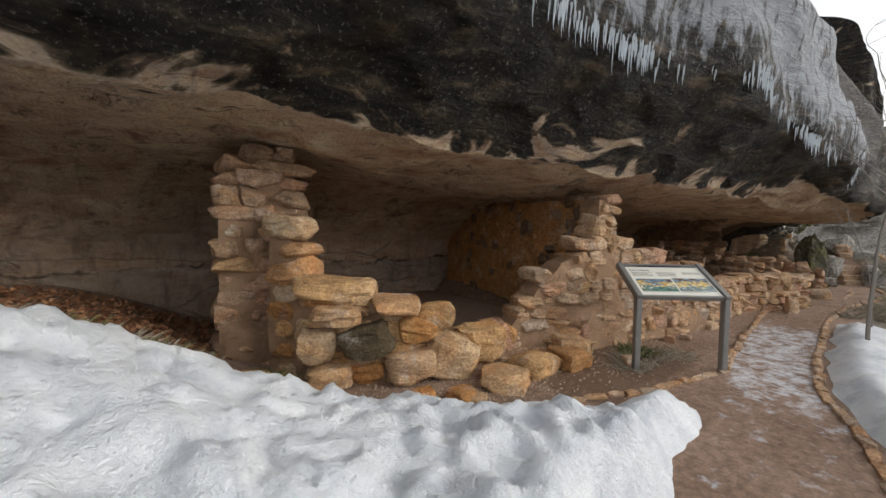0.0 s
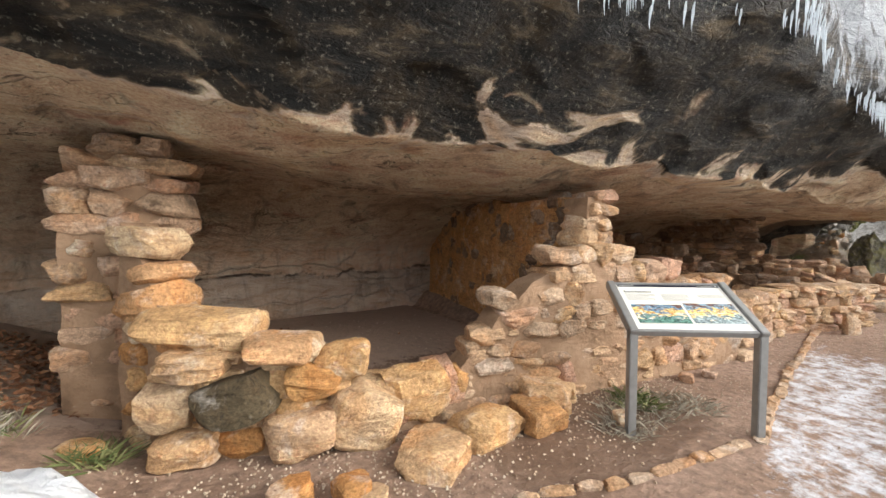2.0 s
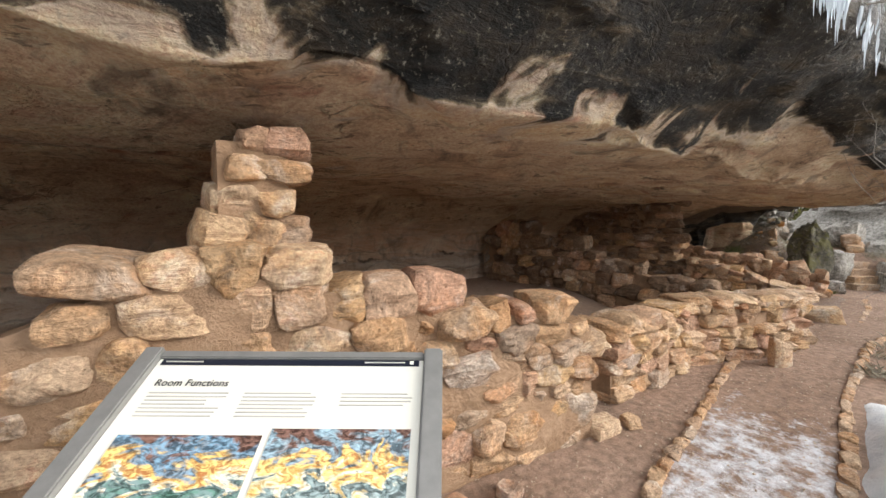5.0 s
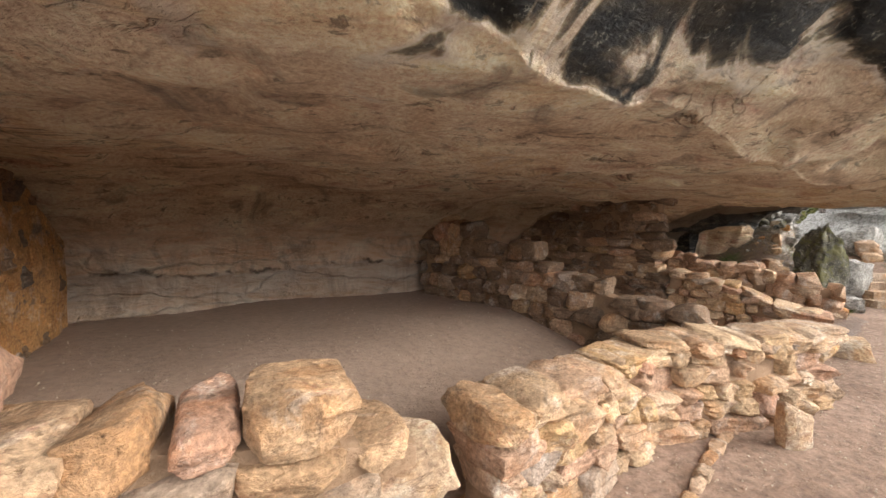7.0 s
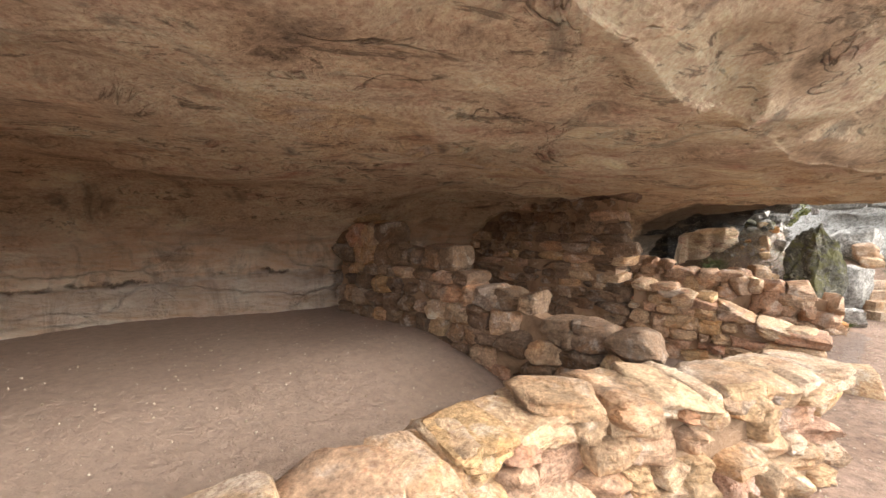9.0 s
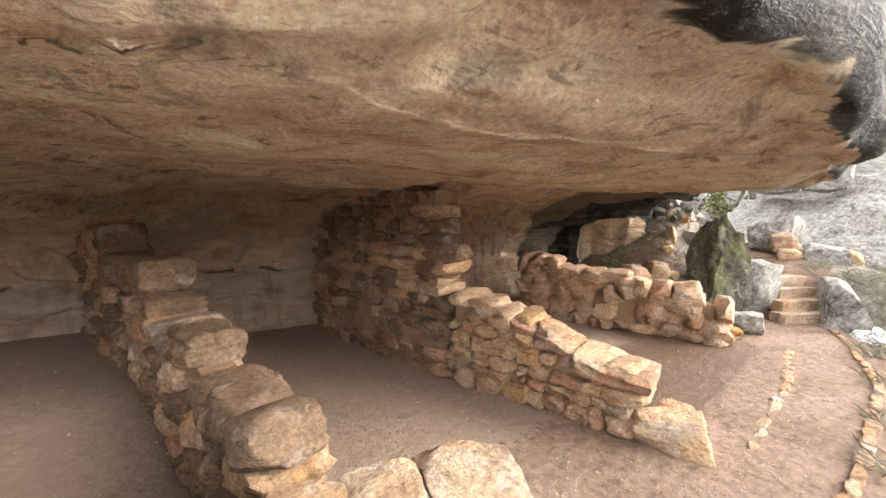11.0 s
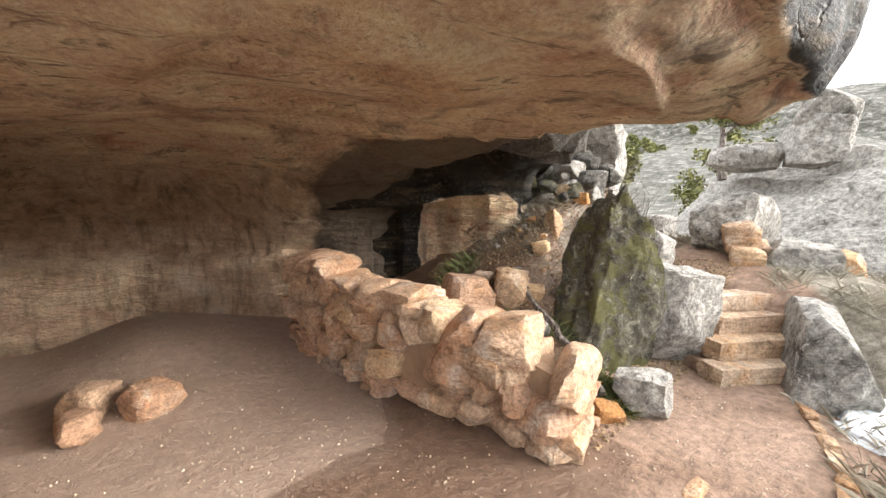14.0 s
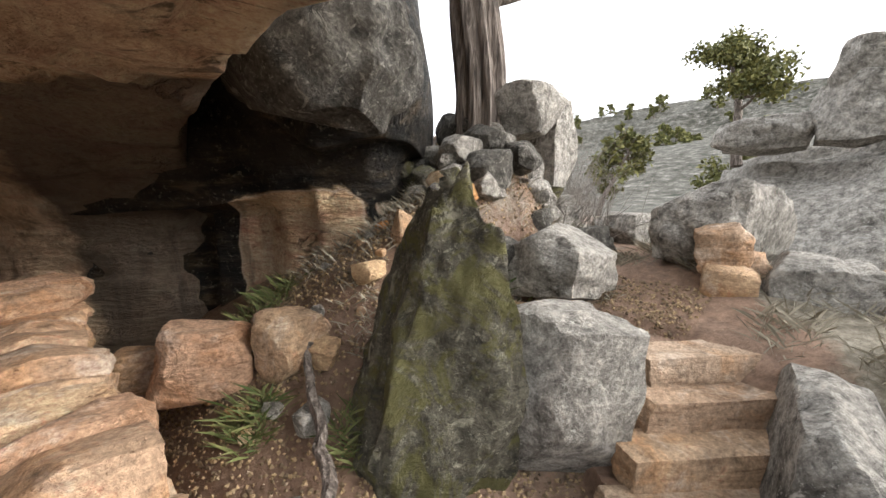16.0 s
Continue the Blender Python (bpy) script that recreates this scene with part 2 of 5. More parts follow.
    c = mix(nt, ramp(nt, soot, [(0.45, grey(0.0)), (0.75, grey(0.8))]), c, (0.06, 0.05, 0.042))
    colour(nt, bsdf, c)
    bsdf.inputs["Roughness"].default_value = 0.8
    nt.links.new(ramp(nt, vmask, [(0.0, grey(0.85)), (1.0, grey(0.6))]), bsdf.inputs["Roughness"])
    bsdf.inputs["Specular IOR Level"].default_value = 0.2
    h = maths(nt, "ADD", maths(nt, "MULTIPLY", n2, 0.8), maths(nt, "MULTIPLY", n3, 0.25))
    h = maths(nt, "SUBTRACT", h, maths(nt, "MULTIPLY", maths(nt, "ADD", crack, maths(nt, "ADD", jm, seam)), 0.5))
    bump(nt, bsdf, h, 1.0, 0.2)


def build_stone(stops, dark=0.35, lichen=(0.08, 0.08, 0.05), amount=0.5):
    def build(nt, bsdf):
        v = position(nt)
        info = nt.nodes.new("ShaderNodeObjectInfo")
        base = ramp(nt, info.outputs["Random"], stops)
        shift = nt.nodes.new("ShaderNodeVectorMath")
        shift.operation = "ADD"
        nt.links.new(v, shift.inputs[0])
        nt.links.new(info.outputs["Random"], shift.inputs[1])
        o = shift.outputs[0]
        n1 = noise_tex(nt, o, 6, 8, 0.68, 0.6)
        n2 = noise_tex(nt, o, 42, 6, 0.75)
        bed = noise_tex(nt, position(nt, (1.0, 1.0, 7.0)), 3.5, 6, 0.65, 0.4)
        base = mix(nt, 1.0, base, (0.78, 0.69, 0.63), "MULTIPLY")
        # rust, pale lime crust and grey weathering
        base = mix(nt, ramp(nt, noise_tex(nt, o, 2.6, 6, 0.65, 0.8), [(0.50, grey(0.0)), (0.62, grey(0.45))]), base, mix(nt, 1.0, base, (0.98, 0.70, 0.42), "MULTIPLY"))
        base = mix(nt, ramp(nt, noise_tex(nt, o, 3.4, 7, 0.7, 0.5), [(0.54, grey(0.0)), (0.66, grey(0.55))]), base, mix(nt, 0.7, base, (0.72, 0.66, 0.58)))
        c = mix(nt, 0.85, base, ramp(nt, n1, [(0.28, grey(dark * 0.45)), (0.42, grey(0.46)), (0.58, grey(0.58)), (0.72, grey(0.88))]), "OVERLAY")
        c = mix(nt, 0.7, c, ramp(nt, n2, [(0.3, grey(0.12)), (0.7, grey(0.86))]), "OVERLAY")
        c = mix(nt, ramp(nt, bed, [(0.36, grey(0.5)), (0.44, grey(0.0))]), c, mix(nt, 1.0, c, (0.45, 0.38, 0.33), "MULTIPLY"))
        st = ramp(nt, noise_tex(nt, v, 4.2, 8, 0.72, 0.8), [(0.56, grey(0.0)), (0.66, grey(amount))])
        c = mix(nt, st, c, lichen)
        pits = ramp(nt, noise_tex(nt, o, 30, 5, 0.7), [(0.30, grey(0.8)), (0.37, grey(0.0))])
        c = mix(nt, pits, c, mix(nt, 1.0, c, (0.4, 0.33, 0.28), "MULTIPLY"))
        colour(nt, bsdf, c)
        h = maths(nt, "ADD", maths(nt, "MULTIPLY", n1, 1.1), maths(nt, "ADD", maths(nt, "MULTIPLY", bed, 0.5), maths(nt, "MULTIPLY", n2, 0.3)))
        bump(nt, bsdf, maths(nt, "SUBTRACT", h, maths(nt, "MULTIPLY", pits, 0.2)), 1.0, 0.055)
    return build


def build_mortar(nt, bsdf):
    v = position(nt)
    n1 = noise_tex(nt, v, 4, 7, 0.65, 0.5)
    vor = node(nt, "ShaderNodeTexVoronoi", Scale=38.0)
    nt.links.new(v, vor.inputs["Vector"])
    c = ramp(nt, n1, [(0.3, (0.20, 0.125, 0.075)), (0.5, (0.34, 0.215, 0.13)), (0.7, (0.42, 0.28, 0.18))])
    c = mix(nt, maths(nt, "MULTIPLY", ramp(nt, vor.outputs["Distance"], [(0.1, grey(0.5)), (0.25, grey(0.0))]), ramp(nt, noise_tex(nt, v, 20, 3), [(0.5, grey(0.0)), (0.62, grey(0.8))])), c, (0.5, 0.4, 0.28))
    colour(nt, bsdf, c)
    bump(nt, bsdf, maths(nt, "ADD", n1, maths(nt, "MULTIPLY", noise_tex(nt, v, 30, 7, 0.75), 0.5)), 1.0, 0.05)


def build_ground(nt, bsdf):
    v = position(nt)
    n1 = noise_tex(nt, v, 1.4, 7, 0.6, 0.4)
    n2 = noise_tex(nt, v, 14, 8, 0.7)
    vor = node(nt, "ShaderNodeTexVoronoi", Scale=32.0, Randomness=1.0)
    nt.links.new(v, vor.inputs["Vector"])
    soil = ramp(nt, n1, [(0.3, (0.20, 0.125, 0.085)), (0.5, (0.265, 0.175, 0.125)), (0.7, (0.31, 0.21, 0.155))])
    soil = mix(nt, 0.8, soil, ramp(nt, n2, [(0.3, grey(0.2)), (0.7, grey(0.78))]), "OVERLAY")
    peb = ramp(nt, vor.outputs["Distance"], [(0.10, grey(1.0)), (0.2, grey(0.0))])
    sel = node(nt, "ShaderNodeSeparateColor")
    nt.links.new(vor.outputs["Color"], sel.inputs[0])
    gravel = attribute(nt, "gravel")
    pm2 = maths(nt, "MULTIPLY", peb, maths(nt, "GREATER_THAN", maths(nt, "ADD", sel.outputs[0], maths(nt, "MULTIPLY", gravel, 0.5)), 0.80))
    soil = mix(nt, maths(nt, "MULTIPLY", pm2, 0.8), soil, ramp(nt, sel.outputs[1], [(0.0, (0.30, 0.22, 0.15)), (1.0, (0.52, 0.42, 0.30))]))
    # pale dry dust in the rooms, damp soil where drips reach
    dry = maths(nt, "ADD", attribute(nt, "dry"), maths(nt, "MULTIPLY", maths(nt, "SUBTRACT", n2, 0.5), 0.5))
    drym = ramp(nt, dry, [(0.47, grey(0.0)), (0.53, grey(1.0))])
    soil = mix(nt, drym, soil, mix(nt, 0.55, soil, (0.40, 0.30, 0.235)))
    wet = maths(nt, "ADD", attribute(nt, "wet"), maths(nt, "MULTIPLY", maths(nt, "SUBTRACT", n1, 0.5), 1.0))
    wetm = ramp(nt, wet, [(0.42, grey(0.0)), (0.5, grey(1.0))])
    soil = mix(nt, maths(nt, "MULTIPLY", wetm, 0.6), soil, (0.10, 0.055, 0.032))
    grass = maths(nt, "ADD", attribute(nt, "grass"), maths(nt, "MULTIPLY", maths(nt, "SUBTRACT", noise_tex(nt, v, 2.5, 8, 0.7), 0.5), 1.4))
    scrub = ramp(nt, noise_tex(nt, v, 11, 8, 0.75), [(0.3, (0.06, 0.05, 0.036)), (0.5, (0.19, 0.165, 0.125)), (0.7, (0.38, 0.345, 0.28))])
    soil = mix(nt, ramp(nt, grass, [(0.4, grey(0.0)), (0.7, grey(1.0))]), soil, scrub)
    frost = maths(nt, "ADD", attribute(nt, "frost"), maths(nt, "MULTIPLY", maths(nt, "SUBTRACT", noise_tex(nt, v, 5.5, 9, 0.75), 0.5), 2.0))
    fm = ramp(nt, frost, [(0.46, grey(0.0)), (0.78, grey(0.75))])
    c = mix(nt, fm, soil, (0.72, 0.75, 0.80))
    farm = attribute(nt, "far")
    hill = ramp(nt, noise_tex(nt, position(nt, (1, 1, 1.6)), 0.8, 10, 0.8), [(0.38, (0.022, 0.026, 0.016)), (0.47, (0.065, 0.062, 0.048)), (0.56, (0.14, 0.13, 0.112)), (0.66, (0.36, 0.34, 0.31))])
    c = mix(nt, farm, c, hill)
    colour(nt, bsdf, c)
    nt.links.new(ramp(nt, wetm, [(0.0, grey(0.9)), (1.0, grey(0.45))]), bsdf.inputs["Roughness"])
    h = maths(nt, "ADD", maths(nt, "MULTIPLY", n2, 0.6), maths(nt, "ADD", maths(nt, "MULTIPLY", pm2, 0.35), maths(nt, "MULTIPLY", noise_tex(nt, position(nt, (1, 2.2, 1)), 6, 4, 0.55, 0.6), 0.4)))
    bump(nt, bsdf, h, 1.0, 0.05)


def build_snow(nt, bsdf):
    v = position(nt)
    n1 = noise_tex(nt, v, 3.5, 8, 0.62, 0.3)
    n2 = noise_tex(nt, v, 55, 5, 0.7)
    c = ramp(nt, n1, [(0.3, (0.62, 0.66, 0.72)), (0.5, (0.82, 0.85, 0.88)), (0.65, (0.90, 0.92, 0.94))])
    grit = ramp(nt, noise_tex(nt, v, 60, 4, 0.8), [(0.68, grey(0.0)), (0.74, grey(0.6))])
    gm = maths(nt, "MULTIPLY", grit, ramp(nt, noise_tex(nt, v, 1.2, 4), [(0.45, grey(0.1)), (0.65, grey(1.0))]))
    c = mix(nt, gm, c, (0.30, 0.24, 0.18))
    colour(nt, bsdf, c)
    bsdf.inputs["Roughness"].default_value = 0.55
    bsdf.inputs["Subsurface Weight"].default_value = 0.0
    bump(nt, bsdf, maths(nt, "ADD", maths(nt, "ADD", n1, maths(nt, "MULTIPLY", noise_tex(nt, v, 12, 7, 0.7, 0.5), 0.7)), maths(nt, "MULTIPLY", n2, 0.3)), 1.0, 0.06)


def build_plain(c, rough=0.6, metal=0.0, var=0.25):
    def build(nt, bsdf):
        n1 = noise_tex(nt, position(nt), 18, 6, 0.65)
        col = mix(nt, var, c, ramp(nt, n1, [(0.3, grey(0.25)), (0.7, grey(0.75))]), "OVERLAY")
        colour(nt, bsdf, col)
        bsdf.inputs["Roughness"].default_value = rough
        bsdf.inputs["Metallic"].default_value = metal
        bump(nt, bsdf, n1, 0.15, 0.004)
    return build


def build_ice(nt, bsdf):
    bsdf.inputs["Base Color"].default_value = (0.82, 0.88, 0.93, 1)
    bsdf.inputs["Roughness"].default_value = 0.18
    bsdf.inputs["Transmission Weight"].default_value = 0.45
    bsdf.inputs["IOR"].default_value = 1.31
    bump(nt, bsdf, noise_tex(nt, position(nt), 30, 4), 0.4, 0.01)


def build_bark(nt, bsdf):
    v = position(nt, (14, 14, 1.3))
    n1 = noise_tex(nt, v, 2.2, 8, 0.6, 0.6)
    c = ramp(nt, n1, [(0.32, (0.03, 0.024, 0.02)), (0.5, (0.16, 0.13, 0.11)), (0.68, (0.33, 0.28, 0.245))])
    colour(nt, bsdf, c)
    bump(nt, bsdf, n1, 1.0, 0.05)


def build_leaf(a, b):
    def build(nt, bsdf):
        geo = nt.nodes.new("ShaderNodeNewGeometry")
        colour(nt, bsdf, ramp(nt, geo.outputs["Random Per Island"], [(0.0, a), (1.0, b)]))
        bsdf.inputs["Roughness"].default_value = 0.7
    return build


CLIFF = material("limestone_cliff", build_cliff)
MORTAR = material("mud_mortar", build_mortar)
YELLOW = [(0.0, (0.62, 0.37, 0.15)), (0.3, (0.68, 0.47, 0.24)), (0.55, (0.72, 0.59, 0.40)), (0.8, (0.58, 0.32, 0.12)), (1.0, (0.76, 0.64, 0.48))]
BUFF = [(0.0, (0.56, 0.40, 0.25)), (0.3, (0.68, 0.52, 0.35)), (0.5, (0.56, 0.36, 0.26)), (0.7, (0.72, 0.58, 0.42)), (0.85, (0.62, 0.44, 0.24)), (1.0, (0.46, 0.39, 0.33))]
SOOTY = [(0.0, (0.20, 0.15, 0.11)), (0.4, (0.34, 0.25, 0.17)), (0.7, (0.24, 0.17, 0.12)), (1.0, (0.46, 0.35, 0.25))]
STONE_Y = material("yellow_limestone", build_stone(YELLOW, 0.4, (0.10, 0.09, 0.06), 0.2))
PATHY = [(0.0, (0.56, 0.38, 0.22)), (0.3, (0.60, 0.45, 0.30)), (0.55, (0.62, 0.52, 0.40)), (0.8, (0.52, 0.34, 0.20)), (1.0, (0.60, 0.53, 0.44))]
STONE_S = material("path_limestone", build_stone(PATHY, 0.35, (0.15, 0.10, 0.07), 0.6))
STONE_B = material("buff_limestone", build_stone(BUFF, 0.35, (0.14, 0.11, 0.085), 0.5))
STONE_R = material("pink_limestone", build_stone([(0.0, (0.62, 0.43, 0.30)), (0.5, (0.66, 0.52, 0.38)), (1.0, (0.56, 0.38, 0.27))], 0.35, (0.14, 0.11, 0.085), 0.4))
STONE_D = material("sooty_limestone", build_stone(SOOTY, 0.3, (0.05, 0.045, 0.04), 0.6))


def build_boulder(base, light, darkc, moss=None):
    def build(nt, bsdf):
        v = position(nt)
        n1 = noise_tex(nt, v, 2.2, 9, 0.68, 0.6)
        n2 = noise_tex(nt, v, 13, 9, 0.75, 0.3)
        n3 = noise_tex(nt, v, 60, 5, 0.75)
        c = ramp(nt, n1, [(0.32, darkc), (0.46, base), (0.6, base), (0.72, light)])
        c = mix(nt, 0.9, c, ramp(nt, n2, [(0.32, grey(0.08)), (0.5, grey(0.5)), (0.66, grey(0.95))]), "OVERLAY")
        c = mix(nt, 0.6, c, ramp(nt, n3, [(0.3, grey(0.15)), (0.7, grey(0.85))]), "OVERLAY")
        spots = ramp(nt, noise_tex(nt, v, 8, 9, 0.7, 1.0), [(0.57, grey(0.0)), (0.63, grey(0.8))])
        c = mix(nt, spots, c, light)
        pits = ramp(nt, noise_tex(nt, v, 24, 6, 0.7), [(0.30, grey(0.85)), (0.38, grey(0.0))])
        c = mix(nt, pits, c, darkc)
        fleck = ramp(nt, noise_tex(nt, v, 34, 6, 0.75, 0.4), [(0.58, grey(0.0)), (0.63, grey(0.75))])
        c = mix(nt, fleck, c, light)
        if moss:
            c = mix(nt, ramp(nt, noise_tex(nt, v, 3.6, 8, 0.7, 0.8), [(0.50, grey(0.0)), (0.58, grey(0.85))]), c, moss)
        colour(nt, bsdf, c)
        h = maths(nt, "ADD", maths(nt, "MULTIPLY", n1, 1.2), maths(nt, "ADD", maths(nt, "MULTIPLY", n2, 0.6), maths(nt, "MULTIPLY", n3, 0.15)))
        bump(nt, bsdf, maths(nt, "SUBTRACT", h, maths(nt, "MULTIPLY", pits, 0.2)), 1.0, 0.09)
    return build


BOULDER = material("grey_boulder_rock", build_boulder((0.34, 0.315, 0.28), (0.60, 0.57, 0.52), (0.09, 0.08, 0.065)))
DARKGREY = material("dark_grey_rock", build_boulder((0.10, 0.092, 0.08), (0.36, 0.34, 0.30), (0.025, 0.023, 0.02)))
MOSSY = material("mossy_dark_rock", build_boulder((0.11, 0.10, 0.075), (0.36, 0.34, 0.26), (0.022, 0.02, 0.016), (0.14, 0.13, 0.045)))
DARKST = material("lichen_black_rock", build_stone([(0.0, (0.10, 0.085, 0.05)), (1.0, (0.12, 0.10, 0.06))], 0.2, (0.02, 0.02, 0.018), 0.9))
OCHRE = material("ochre_plaster", build_stone([(0.0, (0.62, 0.37, 0.16)), (1.0, (0.62, 0.37, 0.16))], 0.35, (0.09, 0.075, 0.065), 0.7))
GROUND = material("trodden_soil", build_ground)
SNOW = material("old_snow", build_snow, 0.5)
ICE = material("clear_ice", build_ice)
BARK = material("shredding_bark", build_bark)
METAL = material("weathered_grey_metal", build_plain((0.24, 0.235, 0.225), 0.5, 0.35, 0.2))
JUNIPER = material("juniper_foliage", build_leaf((0.06, 0.07, 0.022), (0.20, 0.19, 0.06)))
GRASS = material("dry_grass", build_leaf((0.17, 0.15, 0.11), (0.40, 0.36, 0.28)))
GREENGRASS = material("green_grass", build_leaf((0.06, 0.09, 0.025), (0.20, 0.20, 0.08)))
LEAF = material("fallen_oak_leaves", build_leaf((0.16, 0.065, 0.03), (0.36, 0.19, 0.10)))
TWIG = material("bare_grey_twigs", build_leaf((0.16, 0.14, 0.12), (0.32, 0.29, 0.26)))


# ---- helpers for things ----
def mesh_from(name, bm, mat, smooth=True):
    me = bpy.data.meshes.new(name)
    bm.to_mesh(me)
    bm.free()
    if mat:
        me.materials.append(mat)
    if smooth:
        for p in me.polygons:
            p.use_smooth = True
        me.set_sharp_from_angle(angle=radians(28))
    return me


def part(name, bm, mat, parent, label="", smooth=True):
    ob = new(name, mesh_from(name, bm, mat, smooth))
    ob.parent = parent
    if label:
        tagged(ob, label)
    return ob


def thing(name, label, category, group="", kind="", at=None):
    ob = new(name)
    if at is not None:
        ob.location = at
    return tagged(ob, label, category, group, kind)


def grid_mesh(name, us, vs, place, mat, layers=None):
    """A sheet from a function of two parameters, with float layers."""
    verts = [place(u, v) for u in us for v in vs]
    m = len(vs)
    faces = [(i * m + j, (i + 1) * m + j, (i + 1) * m + j + 1, i * m + j + 1) for i in range(len(us) - 1) for j in range(m - 1)]
    me = bpy.data.meshes.new(name)
    me.from_pydata([tuple(p) for p in verts], [], faces)
    me.materials.append(mat)
    for p in me.polygons:
        p.use_smooth = True
    for lname, fn in (layers or {}).items():
        at = me.attributes.new(lname, "FLOAT", "POINT")
        at.data.foreach_set("value", [fn(u, v) for u in us for v in vs])
    me.update()
    return me


def spread(a, b, d):
    k = max(1, int(round((b - a) / d)))
    return [a + (b - a) * i / k for i in range(k + 1)]


def rock_bm(seed, cuts=5, round_=0.16, rough=0.12, chips=13, freq=1.7):
    """An angular weathered stone within about a unit cube."""
    rnd = random.Random(seed)
    bm = bmesh.new()
    bmesh.ops.create_cube(bm, size=1.0)
    bmesh.ops.subdivide_edges(bm, edges=bm.edges[:], cuts=cuts, use_grid_fill=True)
    off = Vector((rnd.uniform(-50, 50), rnd.uniform(-50, 50), rnd.uniform(-50, 50)))
    planes = []
    for _ in range(chips):
        d = Vector((rnd.gauss(0, 1), rnd.gauss(0, 1), rnd.gauss(0, 1))).normalized()
        planes.append((d, rnd.uniform(0.38, 0.52)))
    for v in bm.verts:
        p = v.co.copy()
        q = p.normalized() * 0.58
        p = p.lerp(q, round_)
        p.x += 0.12 * p.z * (off.x / 50)
        p.y += 0.10 * p.x * (off.y / 50)
        p += p.normalized() * rough * (noise.noise(p * freq + off) + 0.5 * noise.noise(p * freq * 2.7 + off))
        for d, h in planes:
            e = p.dot(d) - h
            if e > 0:
                p -= d * e * 0.96
        v.co = p
    return bm


def block_bm(seed, cuts=7):
    """A quarried limestone block: flat bedded faces, broken corners and worn arrises."""
    rnd = random.Random(seed)
    bm = bmesh.new()
    bmesh.ops.create_cube(bm, size=1.0)
    bmesh.ops.subdivide_edges(bm, edges=bm.edges[:], cuts=cuts, use_grid_fill=True)
    off = Vector((rnd.uniform(-50, 50), rnd.uniform(-50, 50), rnd.uniform(-50, 50)))
    planes = []
    for axis in range(3):
        for sgn in (-1, 1):
            d = Vector((rnd.gauss(0, 0.13), rnd.gauss(0, 0.13), rnd.gauss(0, 0.13)))
            d[axis] = sgn
            planes.append((d.normalized(), rnd.uniform(0.42, 0.5)))
    for x in (-1, 1):
        for y in (-1, 1):
            planes.append((Vector((x + rnd.gauss(0, 0.3), y + rnd.gauss(0, 0.3), rnd.gauss(0, 0.3))).normalized(), rnd.uniform(0.50, 0.64)))
            planes.append((Vector((x + rnd.gauss(0, 0.3), rnd.gauss(0, 0.3), y + rnd.gauss(0, 0.3))).normalized(), rnd.uniform(0.50, 0.65)))
            planes.append((Vector((rnd.gauss(0, 0.3), x + rnd.gauss(0, 0.3), y + rnd.gauss(0, 0.3))).normalized(), rnd.uniform(0.50, 0.65)))
            for z in (-1, 1):
                planes.append((Vector((x + rnd.gauss(0, 0.3), y + rnd.gauss(0, 0.3), z + rnd.gauss(0, 0.3))).normalized(), rnd.uniform(0.52, 0.74)))
    skew = (rnd.uniform(-0.22, 0.22), rnd.uniform(-0.22, 0.22), rnd.uniform(-0.15, 0.15))
    for v in bm.verts:
        p = v.co.copy()
        for d, h in planes:
            e = p.dot(d) - h
            if e > 0:
                p -= d * e * 0.93
        p.x *= 1 + skew[0] * p.z * 2
        p.z *= 1 + skew[1] * p.x * 2
        p.x += skew[2] * p.z
        p += p.normalized() * (0.045 * noise.noise(p * 2.6 + off) + 0.03 * noise.noise(p * 6.0 + off))
        p.y += 0.018 * math.copysign(1, p.y) * (1 if noise.noise((p.x * 1.5, off.y, p.z * 6 + off.x)) > 0 else -1)
        v.co = p
    return bm


POOL = {}


def pool(mat, count, cuts):
    key = (mat.name, cuts)
    if key not in POOL:
        POOL[key] = [mesh_from("stone", rock_bm(i * 7 + cuts, cuts, 0.34, 0.16, 9) if mat is STONE_R else block_bm(i * 7 + cuts + len(mat.name), cuts), mat) for i in range(count)]
    return POOL[key]


def stone(parent, mat, loc, size, yaw=0.0, tilt=0.0, lean=0.0, rnd=random, cuts=7, name="stone"):
    ob = new(name, rnd.choice(pool(mat, 18, cuts)))
    ob.parent = parent
    ob.matrix_basis = Matrix.Translation(loc) @ Euler((tilt, lean, yaw)).to_matrix().to_4x4() @ Matrix.Diagonal((*size, 1))
    return ob


def polyline(pts):
    segs = []
    total = 0.0
    for a, b in zip(pts, pts[1:]):
        le = math.hypot(b[0] - a[0], b[1] - a[1])
        segs.append((total, le, a, b))
        total += le

    def at(u):
        for st, le, a, b in segs:
            if u <= st + le or (st, le, a, b) == segs[-1]:
                f = (u - st) / le
                return a[0] + (b[0] - a[0]) * f, a[1] + (b[1] - a[1]) * f, math.atan2(b[1] - a[1], b[0] - a[0])
    return at, total


